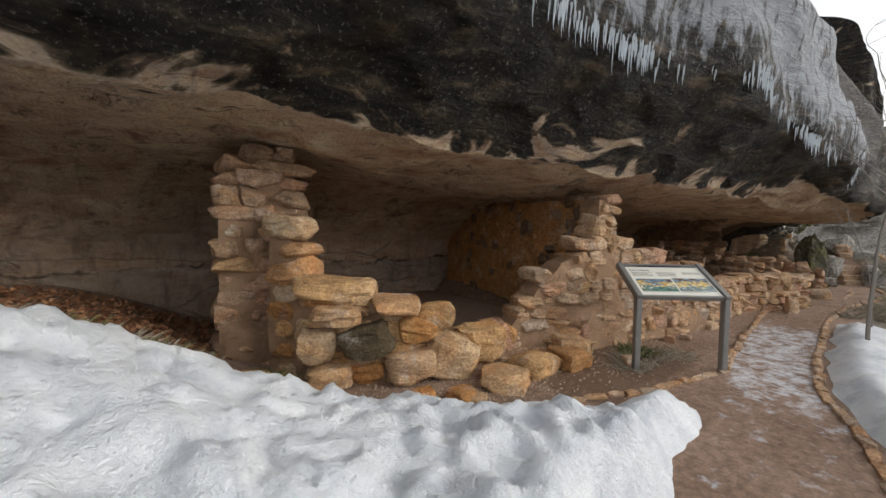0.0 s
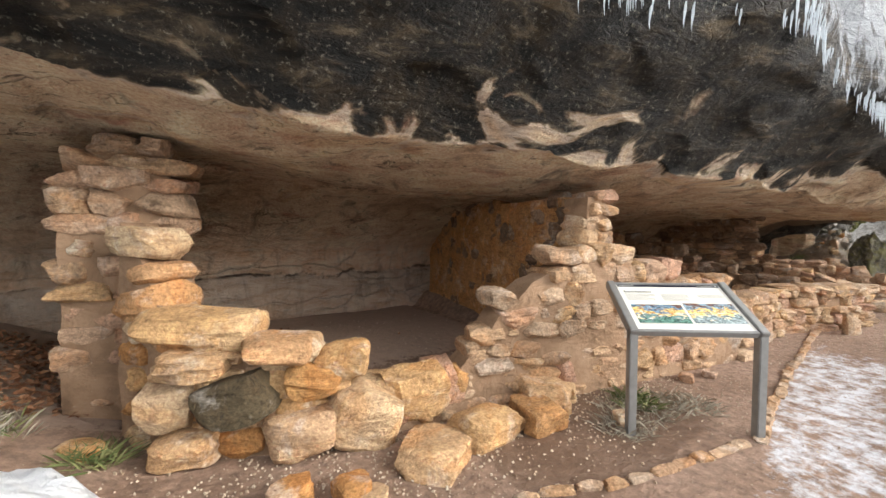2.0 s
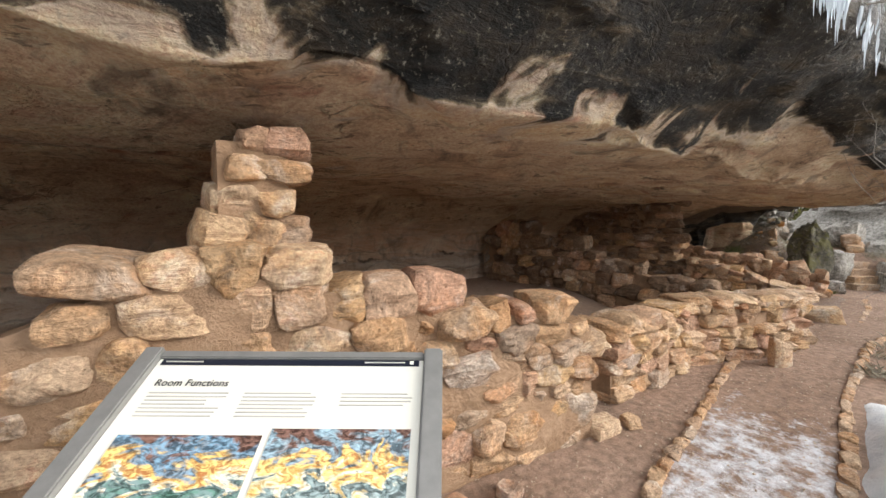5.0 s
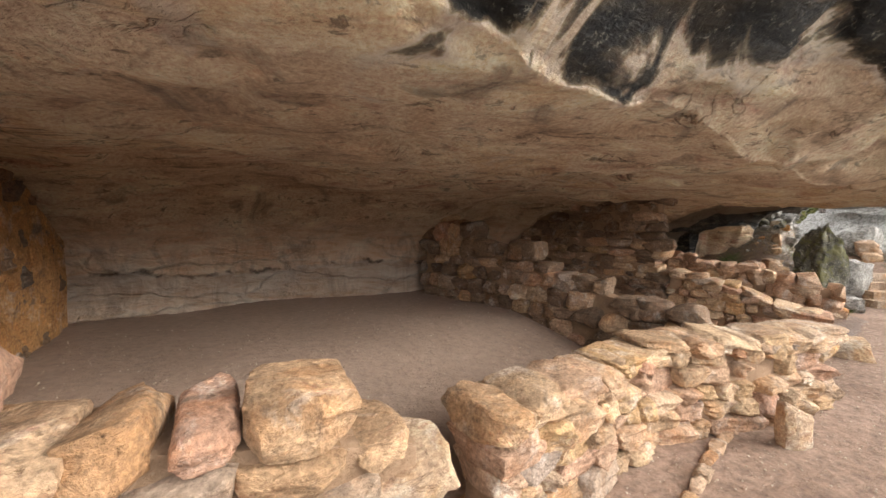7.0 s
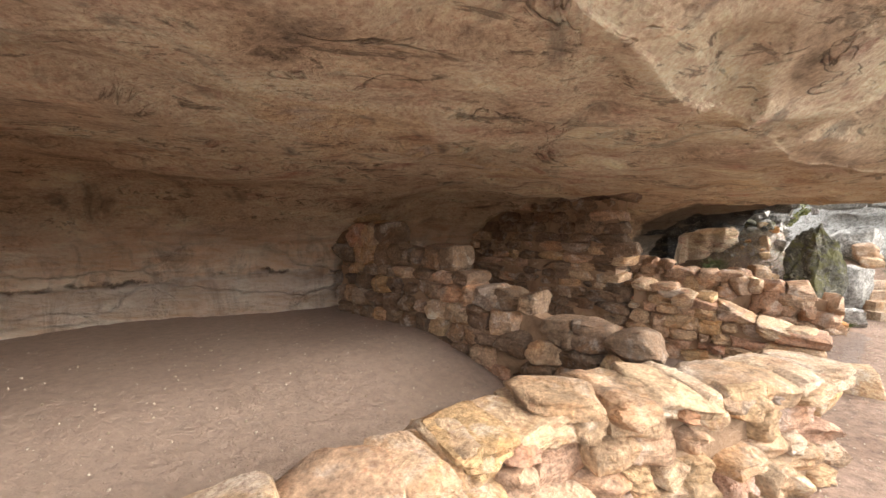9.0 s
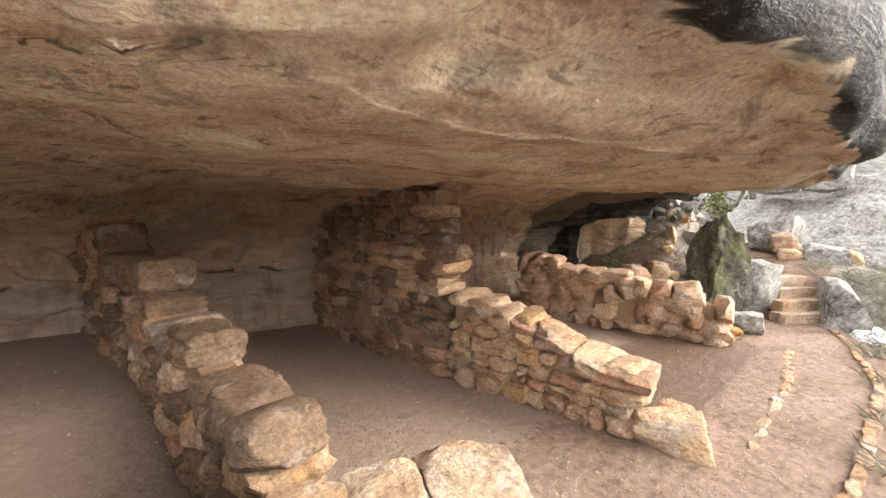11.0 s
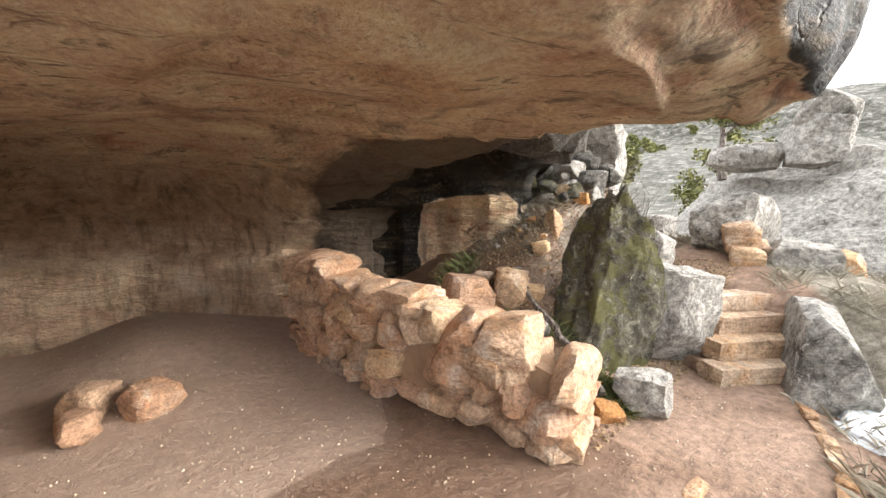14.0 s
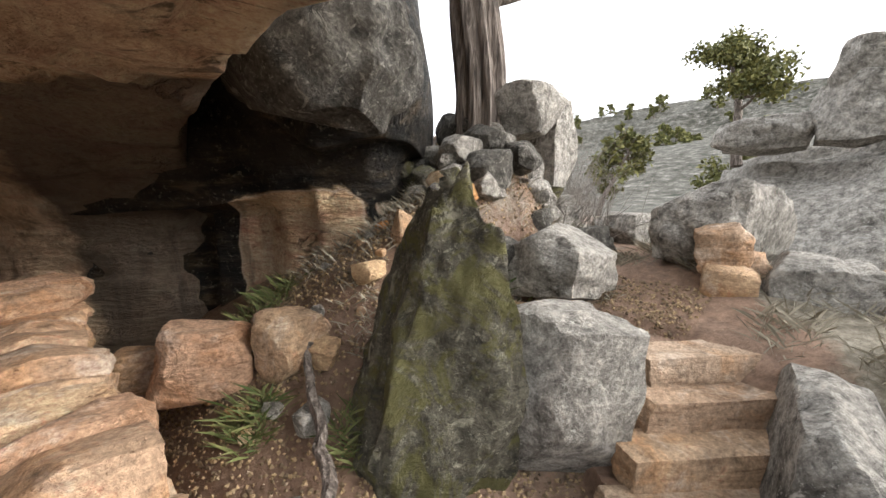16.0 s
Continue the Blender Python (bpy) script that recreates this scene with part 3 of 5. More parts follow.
def masonry(name, label, pts, top, thick=0.34, course=(0.11, 0.2), width=(0.14, 0.36), mat=None, fill=0.9, seed=1, core=MORTAR, embed=0.0, base_off=-0.05, cap=None):
    """A rubble wall laid in mud: a core and its single stones."""
    rnd = random.Random(seed)
    at, total = polyline(pts)
    wall = thing(name, label, "wall", kind="structure")
    mats = mat if isinstance(mat, list) else [mat]
    # core
    bm = bmesh.new()
    cols = spread(0, total, 0.12)
    rows = []
    for u in cols:
        s, n, a = at(u)
        zb, zt = ground(s, n) + base_off, top(u) - 0.10
        zt = max(zt, zb + 0.1)
        ring = []
        hh = thick * 0.5 * (0.70 + embed * 0.5)
        for side in (-1, 1):
            for k in range(7):
                f = k / 6 if side < 0 else 1 - k / 6
                z = zb + (zt - zb) * f
                w = hh * (1.12 - 0.2 * f) * (1 + 0.35 * nz(u * 3 + seed, z * 3, side))
                ring.append(bm.verts.new(W(s - math.sin(a) * side * -w, n + math.cos(a) * side * -w, z)))
        rows.append(ring)
    for r0, r1 in zip(rows, rows[1:]):
        for k in range(len(r0) - 1):
            bm.faces.new((r0[k], r1[k], r1[k + 1], r0[k + 1]))
    bm.faces.new(rows[0])
    bm.faces.new(rows[-1][::-1])
    bmesh.ops.recalc_face_normals(bm, faces=bm.faces[:])
    part("mortar_core", bm, core, wall, "crumbling reddish mud mortar")
    # stones
    count = 0
    zmax = max(top(u) for u in cols)
    zlow = min(ground(*at(u)[:2]) for u in cols)
    z = zlow
    while z < zmax and count < 290:
        h = rnd.uniform(*course)
        u = rnd.uniform(-0.1, 0.05)
        while u < total and count < 290:
            w = rnd.uniform(*width)
            um = min(max(u + w / 2, 0), total)
            s, n, a = at(um)
            g = ground(s, n)
            if z + h * 0.55 < top(um) + 0.02 and z + h > g and rnd.random() < fill:
                d = thick * rnd.uniform(0.88, 1.08)
                hh = h * rnd.uniform(0.9, 1.25)
                if rnd.random() < 0.12:
                    w2, hh = w * 0.6, hh * 0.6
                else:
                    w2 = w * rnd.uniform(0.98, 1.1)
                stone(wall, rnd.choice(mats), W(s, n, z + h / 2) + DN * rnd.uniform(-0.02, 0.02), (w2 * 1.10, d, hh * 1.12) if mats[0] is not STONE_R else (w2 * 1.25, d * 1.1, hh * 1.3), AX + a + rnd.choice((0.0, math.pi)) + rnd.uniform(-0.12, 0.12), rnd.uniform(-0.08, 0.08), rnd.uniform(-0.10, 0.10), rnd)
                count += 1
            u += w * 0.97
        z += h * 0.97
    # flat slabs along the top
    u = 0.0
    while cap and u < total:
        w, h = rnd.uniform(*cap[0]), rnd.uniform(*cap[1])
        um = min(u + w / 2, total)
        s, n, a = at(um)
        slope = math.atan2(top(min(um + 0.15, total)) - top(max(um - 0.15, 0)), 0.3)
        stone(wall, rnd.choice(mats), W(s, n, top(um) - h * 0.35), (w * 1.06, thick * rnd.uniform(0.85, 1.2), h), AX + a + rnd.uniform(-0.2, 0.2), rnd.uniform(-0.08, 0.08), -slope + rnd.uniform(-0.1, 0.1), rnd)
        u += w * 0.95
    return wall


# ---- the cliff shelter ----
ROOF = [(-8, 2.5), (-2, 2.4), (1, 2.2), (3, 2.02), (5, 1.93), (8, 1.93), (12, 1.88), (16.5, 1.82)]
EDGE_N = [(-8, 4.2), (-2, 3.8), (1.9, 3.3), (4, 2.9), (6, 2.45), (7.5, 2.35), (10, 2.15), (13, 1.75), (16.5, 1.9)]
EDGE_Z = [(-8, 2.7), (-2, 2.55), (1.9, 2.33), (4, 2.25), (6, 2.2), (7.5, 2.12), (10, 1.98), (13, 1.92), (16.5, 1.88)]
LIP_N = [(-8, 3.0), (-2, 2.6), (2.4, 2.4), (5.2, 1.85), (7, 1.6), (10, 1.35), (13, 1.3), (15.3, 1.42), (16.5, 1.7)]
LIP_Z = [(-8, 3.6), (-2, 3.4), (2.4, 3.2), (5.2, 3.2), (7, 2.85), (10, 2.35), (13, 2.15), (15.3, 2.1), (16.5, 2.1)]


def profile(s):
    nb, zr = lerp_table(s, BACK), lerp_table(s, ROOF)
    ne, ze = lerp_table(s, EDGE_N), lerp_table(s, EDGE_Z)
    nl, zl = lerp_table(s, LIP_N), lerp_table(s, LIP_Z)
    return [(nb + 0.1, -0.5), (nb + 0.05, 0.35), (nb, 0.95), (nb - 0.25, 1.45), (nb - 0.8, zr - 0.12), (nb - 1.6, zr),
            ((nb + ne) / 2 - 0.4, zr + 0.02), (ne + 0.25, (zr + ze) / 2), (ne, ze), ((ne + nl) / 2, (ze + zl) / 2 - 0.02), (nl, zl), (nl - 0.12, zl + 0.8), (nl + 0.15, zl + 1.9), (nl + 1.2, zl + 3.4), (nl + 5.5, zl + 5.0)]


def catmull(pts, t):
    k = min(int(t), len(pts) - 2)
    f = t - k
    p0, p1, p2, p3 = pts[max(k - 1, 0)], pts[k], pts[k + 1], pts[min(k + 2, len(pts) - 1)]
    return tuple(0.5 * (2 * b + (c - a) * f + (2 * a - 5 * b + 4 * c - d) * f * f + (3 * b - a - 3 * c + d) * f ** 3) for a, b, c, d in zip(p0, p1, p2, p3))


def shell(s, v):
    n, z = catmull(profile(s), v)
    inner = 1 - step(8, 11, v)
    a = 0.10 + 0.10 * (1 - inner)
    n += a * nz(s, z, n, 0.9) * 1.4 + 0.05 * nz(s * 2.2, z * 4, n * 2.2)
    z += a * nz(s + 9, n, z, 0.8) + 0.035 * nz(s * 1.2, n * 3.0, z * 2 + 4) + 0.015 * nz(s * 4, n * 7, z)
    # bedding joints and spalled scabs
    zj = z + 0.05 * nz(s, 1.0, 0, 0.7)
    n += 0.10 * step(0.84, 0.90, zj) * step(3.4, 2.4, v) - 0.05 * step(1.30, 1.36, zj) * step(4.0, 3.0, v)
    blk = nz(math.floor(s * 1.6 + 0.5 * nz(s, z, 0, 1.5)), math.floor(zj / 0.45), 7.7)
    n += 0.07 * blk * step(3.6, 2.6, v)
    sc = step(0.18, 0.24, nz(s * 0.9, n * 1.7, z * 1.3, 1.0)) * 0.05 + step(0.22, 0.26, nz(s * 2.0 + 7, n * 3.4, z * 2.5, 1.0)) * 0.035
    z += sc * step(3.0, 4.5, v)
    n += sc * step(4.5, 3.0, v)
    return W(s, n, z)


S0, S1 = -8.0, 15.5


def shelter_place(s, v):
    """The shelter, whose roof ends in a broken face that climbs out of sight."""
    grow = lerp_table(v, [(5.5, 0.0), (6.5, 0.12), (7.5, 0.6), (8.2, 0.78), (10, 0.8), (12, 0.5)])
    if s <= S1:
        return shell(s + grow * step(13.2, S1, s), v)
    k = (s - S1) / 0.9
    return shell(S1 + grow, v) + DS * (0.25 * k + 0.1 * nz(v, k, 3)) + Vector((0, 0, 2.8 * k * step(2.5, 4.5, v)))


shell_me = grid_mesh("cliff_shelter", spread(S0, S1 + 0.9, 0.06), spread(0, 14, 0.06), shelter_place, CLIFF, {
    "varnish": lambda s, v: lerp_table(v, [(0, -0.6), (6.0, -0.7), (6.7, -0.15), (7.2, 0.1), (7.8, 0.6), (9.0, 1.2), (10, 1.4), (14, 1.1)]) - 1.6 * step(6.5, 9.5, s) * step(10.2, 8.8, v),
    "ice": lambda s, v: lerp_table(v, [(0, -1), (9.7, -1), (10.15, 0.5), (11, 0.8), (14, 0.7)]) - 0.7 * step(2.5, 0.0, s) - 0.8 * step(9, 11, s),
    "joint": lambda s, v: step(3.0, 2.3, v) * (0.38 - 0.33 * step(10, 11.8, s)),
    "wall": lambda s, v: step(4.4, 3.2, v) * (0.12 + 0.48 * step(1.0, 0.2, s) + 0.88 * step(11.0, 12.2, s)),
    # extra paleness low on the back wall makes up for weak bounce light
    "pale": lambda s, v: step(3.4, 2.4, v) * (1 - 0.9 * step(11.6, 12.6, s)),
    # peaks in the roof-wall crease and blackens the far-end recess: shade put into colour
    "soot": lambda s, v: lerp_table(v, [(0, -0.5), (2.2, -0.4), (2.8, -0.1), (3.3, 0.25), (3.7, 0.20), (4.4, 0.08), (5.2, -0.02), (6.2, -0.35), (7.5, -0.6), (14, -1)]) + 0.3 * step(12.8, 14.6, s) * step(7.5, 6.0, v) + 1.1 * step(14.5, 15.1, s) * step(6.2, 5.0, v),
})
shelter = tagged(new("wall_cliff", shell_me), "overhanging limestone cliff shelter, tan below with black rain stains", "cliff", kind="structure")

# ---- ground ----
S_LINES = [-400, -200, -100, -50, -25, -14] + spread(-9, 21, 0.11) + [22, 23.5, 25, 27, 30, 34, 38, 44, 50, 58, 68, 80, 95, 115, 140, 180, 240, 320, 420]
N_LINES = [-420, -300, -220, -160, -120, -90, -70, -54, -42, -33, -26, -20, -16, -13, -10.5, -8.5, -7, -6, -5, -4] + spread(-3.2, 8.4, 0.11) + [10, 13, 17, 24, 34, 50, 80, 130, 220, 400]


def on_path(s, n):
    return step(-0.12, 0.06, lerp_table(s, KERB_L) - n) * step(-0.12, 0.06, n - lerp_table(s, KERB_R))


ground_me = grid_mesh("ground", S_LINES, N_LINES, lambda s, n: W(s, n, ground(s, n)), GROUND, {
    "frost": lambda s, n: 0.62 * on_path(s, n) * step(9.2, 7.0, s) * (0.5 + 0.5 * step(3.0, 4.5, s)) + 0.35 * step(4.4, 3.6, s) * step(3.2, 4.0, s) * step(2.8, 2.2, n) * step(1.6, 1.9, n),
    "gravel": lambda s, n: max(0.9 * step(15.2, 15.8, s) * step(2.2, 2.6, n), 0.8 * step(4.0, 3.2, n) * step(2.2, 2.7, n) * step(4.5, 3.5, s), 0.25),
    "dry": lambda s, n: max(step(12.1, 12.5, s) * step(-0.05, 0.05, n - 3.05 - 2.1 * max(0.0, s - 14.35) - 0.12 * nz(s, n, 3, 2.0)), 0.8 * step(2.0, 3.4, n) * step(12.5, 12.1, s) * step(4.4, 5.2, s), 0.6 * step(4.0, 4.6, n) * step(4.6, 4.2, s)),
    "wet": lambda s, n: max(0.75 * step(2.2, 2.8, s) * step(5.0, 4.0, s) * step(3.4, 2.9, n) * step(1.7, 2.2, n), 0.8 * step(12.3, 13.0, s) * step(1.75, 2.3, n) * step(3.4, 3.0, n - 2.1 * max(0.0, s - 14.35)) * step(15.6, 15.2, s), 0.85 * step(15.2, 15.5, s) * step(18.2, 17.4, s) * step(2.5, 2.8, n)),
    "grass": lambda s, n: max(step(0.1, 0.6, lerp_table(s, KERB_R) - n), 0.45 * step(15.6, 16.4, s) * step(3.2, 3.6, n), 0.5 * step(16.2, 16.8, s) * step(0.0, 0.25, n - lerp_table(s, KERB_L)), 0.5 * step(0.6, -0.4, s) * step(3.8, 4.4, n)) * step(30, 24, s),
    "far": lambda s, n: step(10, 26, math.hypot(s - 9, n - 2)),
})
tagged(new("ground", ground_me), "trodden reddish soil with small pebbles and a worn footpath", "ground", kind="structure")


# ---- snow ----
def snow_left(s, n):
    e = lerp_table(s, SNOW_EDGE) + 0.12 * nz(s, 3.0, 0, 1.7) - n
    p = n - (lerp_table(s, KERB_L) - 0.12) + 0.15 * nz(s, 7.0, 0, 2.0)
    h = 0.20 * step(0, 0.9, e) * step(0, 0.45, p) * step(3.95, 3.4, s) + 0.2 * step(0.0, 0.4, e) * step(0, 0.4, p) * step(3.95, 3.6, s)
    rough_ = 0.030 * nz(s, n, 1, 1.9) + 0.044 * nz(s, n, 2, 5.0) + 0.032 * nz(s, n, 3, 11.0)
    g = ground(s, n)
    return W(s, n, g + h * (1 + rough_ * 2) + rough_ * min(1, h * 5) - 0.06)


def snow_right(s, n):
    p = lerp_table(s, KERB_R) - 0.02 + 0.10 * nz(s, 1.0, 0, 2.0) - n
    k = step(9.6, 7.8, s + 1.2 * nz(s, n, 3, 0.9))
    h = (0.20 * step(0, 0.35, p) + 0.05 * step(0, 0.1, p)) * k
    return W(s, n, ground(s, n) + h + 0.05 * nz(s, n, 4, 3.0) * min(1, h * 6) - 0.06)


tagged(new("snow_bank", grid_mesh("snow_bank", spread(-8, 4.1, 0.045), spread(0.5, 6.4, 0.045), snow_left, SNOW)), "lumpy old snow bank sprinkled with dirt beside the path", "snow", kind="stuff")
tagged(new("snow_verge", grid_mesh("snow_verge", spread(-4, 10, 0.07), spread(-4.0, 1.7, 0.07), snow_right, SNOW)), "patchy trampled snow on the outer verge", "snow", kind="stuff")

# ---- the alcove beyond the last wall ----
ALC_A, ALC_B = (14.85, 5.35), (17.3, 3.62)


def alcove(a, v):
    L = math.hypot(ALC_B[0] - ALC_A[0], ALC_B[1] - ALC_A[1])
    ds, dn = (ALC_B[0] - ALC_A[0]) / L, (ALC_B[1] - ALC_A[1]) / L
    roof = lerp_table(a, [(0, 3.8), (0.40, 3.3), (0.54, 2.0), (0.66, 1.75), (0.85, 1.82), (1, 1.7)])
    front = lerp_table(a, [(0, 0.5), (0.4, 0.4), (0.55, 0.55), (0.66, 0.72), (0.8, 0.6), (0.88, 0.35), (0.95, 0.0), (1, -0.6)])
    d, z = catmull([(-0.05, 0.0), (0.0, 0.6), (0.03, 1.2), (0.05, 1.42), (0.2, min(roof, 1.6)), (0.42, roof), (front, roof + 0.06), (front + 0.18, roof + 0.5), (front + 0.05, roof + 1.2), (front - 0.7, roof + 1.9), (front - 2.5, roof + 2.3)], v)
    d += 0.10 * nz(a * 5, z * 1.6, 3) + 0.04 * nz(a * 14, z * 5, 1) - 0.35 * step(0.30, 0.18, abs(a - 0.24)) * step(3.5, 2.5, v) * 0.8
    d += 0.10 * step(0.0, 0.12, math.sin(a * 21.0) + 0.3 * nz(a * 9, z * 2, 0)) * step(4.0, 3.0, v)
    z += 0.05 * nz(a * 6, d * 4, 8)
    a0 = 0.74 + 0.07 * step(4.5, 6.5, v) * step(9.0, 7.0, v) + 0.02 * nz(v, 2.0, 0, 1.3)
    k = max(0.0, a - a0) / 0.2
    d -= 1.3 * k ** 1.8
    a -= 0.10 * k * k
    return W(ALC_A[0] + ds * L * a + dn * d, ALC_A[1] + dn * L * a - ds * d, z)


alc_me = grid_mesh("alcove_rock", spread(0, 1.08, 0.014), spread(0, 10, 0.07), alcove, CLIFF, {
    # black stains plus the shade of the left recess and overhang, painted together
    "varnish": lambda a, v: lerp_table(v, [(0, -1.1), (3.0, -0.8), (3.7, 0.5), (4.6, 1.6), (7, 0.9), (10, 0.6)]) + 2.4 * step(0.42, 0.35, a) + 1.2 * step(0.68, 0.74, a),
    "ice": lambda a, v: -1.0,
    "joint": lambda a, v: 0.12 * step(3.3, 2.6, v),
    # shade painted into the crease under the alcove roof
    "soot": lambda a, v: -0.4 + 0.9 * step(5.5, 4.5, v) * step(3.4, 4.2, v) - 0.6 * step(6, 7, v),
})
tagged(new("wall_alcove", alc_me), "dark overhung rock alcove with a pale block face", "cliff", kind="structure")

# ---- the ruined room walls ----
pier = masonry("wall_pier", "tall pale stone pier laid in mud, reaching the rock roof", [(0.16, 4.92), (0.84, 4.80)], lambda u: 2.28 - 0.5 * step(0.22, 0.0, u), 0.55, (0.14, 0.22), (0.2, 0.36), [STONE_B, STONE_R], 0.95, 3, embed=0.14)
masonry("wall_first_side", "dark rubble cross wall from the pier to the back", [(0.55, 5.1), (0.75, 6.9)], lambda u: 2.25, 0.36, mat=STONE_D, seed=4)
first = masonry("wall_first_front", "low broken front wall of large yellow stones", [(0.62, 4.45), (0.95, 4.0), (1.35, 3.75), (2.1, 3.55)], lambda u: lerp_table(u, [(0, 1.7), (0.2, 1.45), (0.34, 1.15), (0.55, 0.95), (0.95, 0.85), (1.3, 0.68), (1.75, 0.42)]), 0.42, (0.15, 0.24), (0.24, 0.44), STONE_Y, 0.96, 5)
masonry("wall_second_front", "ruined front wall of buff stones and mud, stepping up to a pillar", [(2.2, 3.55), (4.4, 3.08), (6.45, 2.72)], lambda u: lerp_table(u, [(0, 0.30), (0.45, 0.38), (0.75, 0.62), (1.0, 0.95), (1.35, 1.2), (1.75, 1.36), (2.1, 1.40), (2.6, 1.28), (3.2, 1.14), (3.8, 1.02), (4.3, 0.9)]), 0.40, (0.12, 0.2), (0.15, 0.36), [STONE_S, STONE_B, STONE_B], 0.9, 7, embed=0.14)
masonry("wall_second_pillar", "stone pillar end of the plastered cross wall", [(4.24, 3.28), (4.54, 3.26)], lambda u: 1.99, 0.40, (0.12, 0.17), (0.14, 0.24), STONE_B, 1.0, 9, embed=0.12)
masonry("wall_second_side", "ochre mud-plastered cross wall with scattered dark stones", [(4.42, 3.45), (5.0, 7.0)], lambda u: 2.02, 0.34, (0.14, 0.2), (0.12, 0.22), [OCHRE, STONE_D], 0.4, 11, core=OCHRE, embed=0.24)
masonry("wall_third_front", "low tumbled front wall of pinkish buff stones", [(7.0, 2.85), (8.6, 2.8), (9.5, 2.38), (10.35, 2.15)], lambda u: 0.63 + 0.08 * step(0.5, 2.0, u) + 0.07 * nz(u, 3, 1, 2.4) - 0.10 * step(2.6, 3.4, u), 0.44, (0.11, 0.19), (0.14, 0.34), STONE_B, 0.95, 13, embed=-0.3, cap=((0.22, 0.42), (0.10, 0.15)))
masonry("wall_third_side", "dark tumbled rubble cross wall sloping down from the back", [(9.35, 6.4), (9.62, 5.0), (9.8, 4.0), (9.93, 2.95)], lambda u: lerp_table(u, [(0, 1.75), (0.7, 1.5), (1.4, 1.28), (2.4, 0.9), (3.5, 0.76)]) + 0.08 * nz(u, 1, 4, 3.0), 0.42, (0.13, 0.24), (0.16, 0.34), [STONE_D, STONE_D, STONE_B], 0.95, 15, embed=-0.4)
masonry("wall_fourth_side", "sooty stone cross wall with a pale end, reaching the roof", [(11.72, 6.4), (12.0, 4.1)], lambda u: 1.95, 0.42, (0.11, 0.17), (0.18, 0.4), [STONE_D, STONE_B, STONE_D], 0.93, 17)
masonry("wall_fourth_front", "low wall of large pale stones running out from the column", [(12.02, 3.9), (12.15, 3.2), (12.3, 2.4)], lambda u: lerp_table(u, [(0, 0.88), (0.6, 0.74), (1.5, 0.48)]), 0.44, (0.10, 0.17), (0.14, 0.30), STONE_B, 0.97, 19, embed=-0.25, cap=((0.24, 0.42), (0.11, 0.16)))
masonry("wall_last_stub", "low curving rubble wall of pinkish buff stones", [(14.6, 5.1), (14.8, 3.9), (15.15, 2.42)], lambda u: lerp_table(u, [(0, 1.0), (1.0, 0.82), (2.0, 0.66), (2.9, 0.5)]) + 0.05 * nz(u, 2, 5, 3.0), 0.46, (0.13, 0.20), (0.15, 0.30), [STONE_R, STONE_R, STONE_B], 0.97, 21, embed=-0.4)

# single large stones of the first wall
RND = random.Random(40)
for (s, n, z, w, d, h, mat, tl) in [
        (0.92, 3.95, 0.88, 0.62, 0.42, 0.24, STONE_Y, 0.10), (0.95, 3.80, 0.66, 0.5, 0.4, 0.17, STONE_Y, -0.03), (0.80, 3.92, 0.38, 0.34, 0.36, 0.34, STONE_Y, 0.05),
        (1.17, 3.62, 0.42, 0.5, 0.34, 0.32, DARKST, -0.35), (0.88, 3.80, 0.11, 0.42, 0.36, 0.22, STONE_Y, 0.0), (1.42, 3.55, 0.74, 0.44, 0.34, 0.19, STONE_Y, 0.05),
        (1.62, 3.52, 0.50, 0.38, 0.34, 0.24, STONE_Y, 0.2), (1.85, 3.48, 0.60, 0.36, 0.36, 0.26, STONE_Y, -0.1), (1.95, 3.36, 0.20, 0.55, 0.36, 0.46, STONE_Y, 0.35),
        (2.42, 3.42, 0.26, 0.5, 0.34, 0.42, STONE_Y, -0.1), (2.75, 3.38, 0.22, 0.2, 0.26, 0.38, STONE_Y, 0.5), (1.55, 3.45, 0.16, 0.5, 0.34, 0.28, STONE_Y, -0.1)]:
    stone(first, mat, W(s, n, z), (w, d, h), AX - 0.45 + RND.uniform(-0.15, 0.15), 0.05, tl, RND)

# ---- boulders and loose stones ----
def boulder(name, label, s, n, z, size, yaw, mat, seed, tilt=0.0, lean=0.0, cuts=14, **kw):
    ob = new(name, mesh_from(name, rock_bm(seed, cuts, **kw) if kw or mat in (BOULDER, DARKGREY, MOSSY) else block_bm(seed, min(cuts, 9)), mat))
    ob.matrix_basis = Matrix.Translation(W(s, n, z)) @ Euler((tilt, lean, yaw + AX)).to_matrix().to_4x4() @ Matrix.Diagonal((*size, 1))
    return tagged(ob, label, "boulder")


def moss_slab():
    """A tall slab that narrows to a leaning point."""
    bm = rock_bm(31, 40, 0.22, 0.16, 12, 2.0)
    for v in bm.verts:
        f = max(0.0, v.co.z + 0.5)
        k = 1.0 - 0.62 * f ** 1.4
        v.co.x = v.co.x * k + 0.06 * f
        v.co.y = v.co.y * (1 - 0.35 * f)
        v.co += v.co.normalized() * (0.06 * noise.noise(v.co * 4) + 0.04 * noise.noise(v.co * 9) + 0.02 * noise.noise(v.co * 20))
    ob = new("mossy_boulder", mesh_from("mossy_boulder", bm, MOSSY))
    ob.matrix_basis = Matrix.Translation(W(16.36, 2.86, 0.62)) @ Euler((-0.05, 0.10, AX - 0.55)).to_matrix().to_4x4() @ Matrix.Diagonal((0.92, 0.62, 1.58, 1))
    return tagged(ob, "tall pointed dark boulder covered in moss and lichen", "boulder")


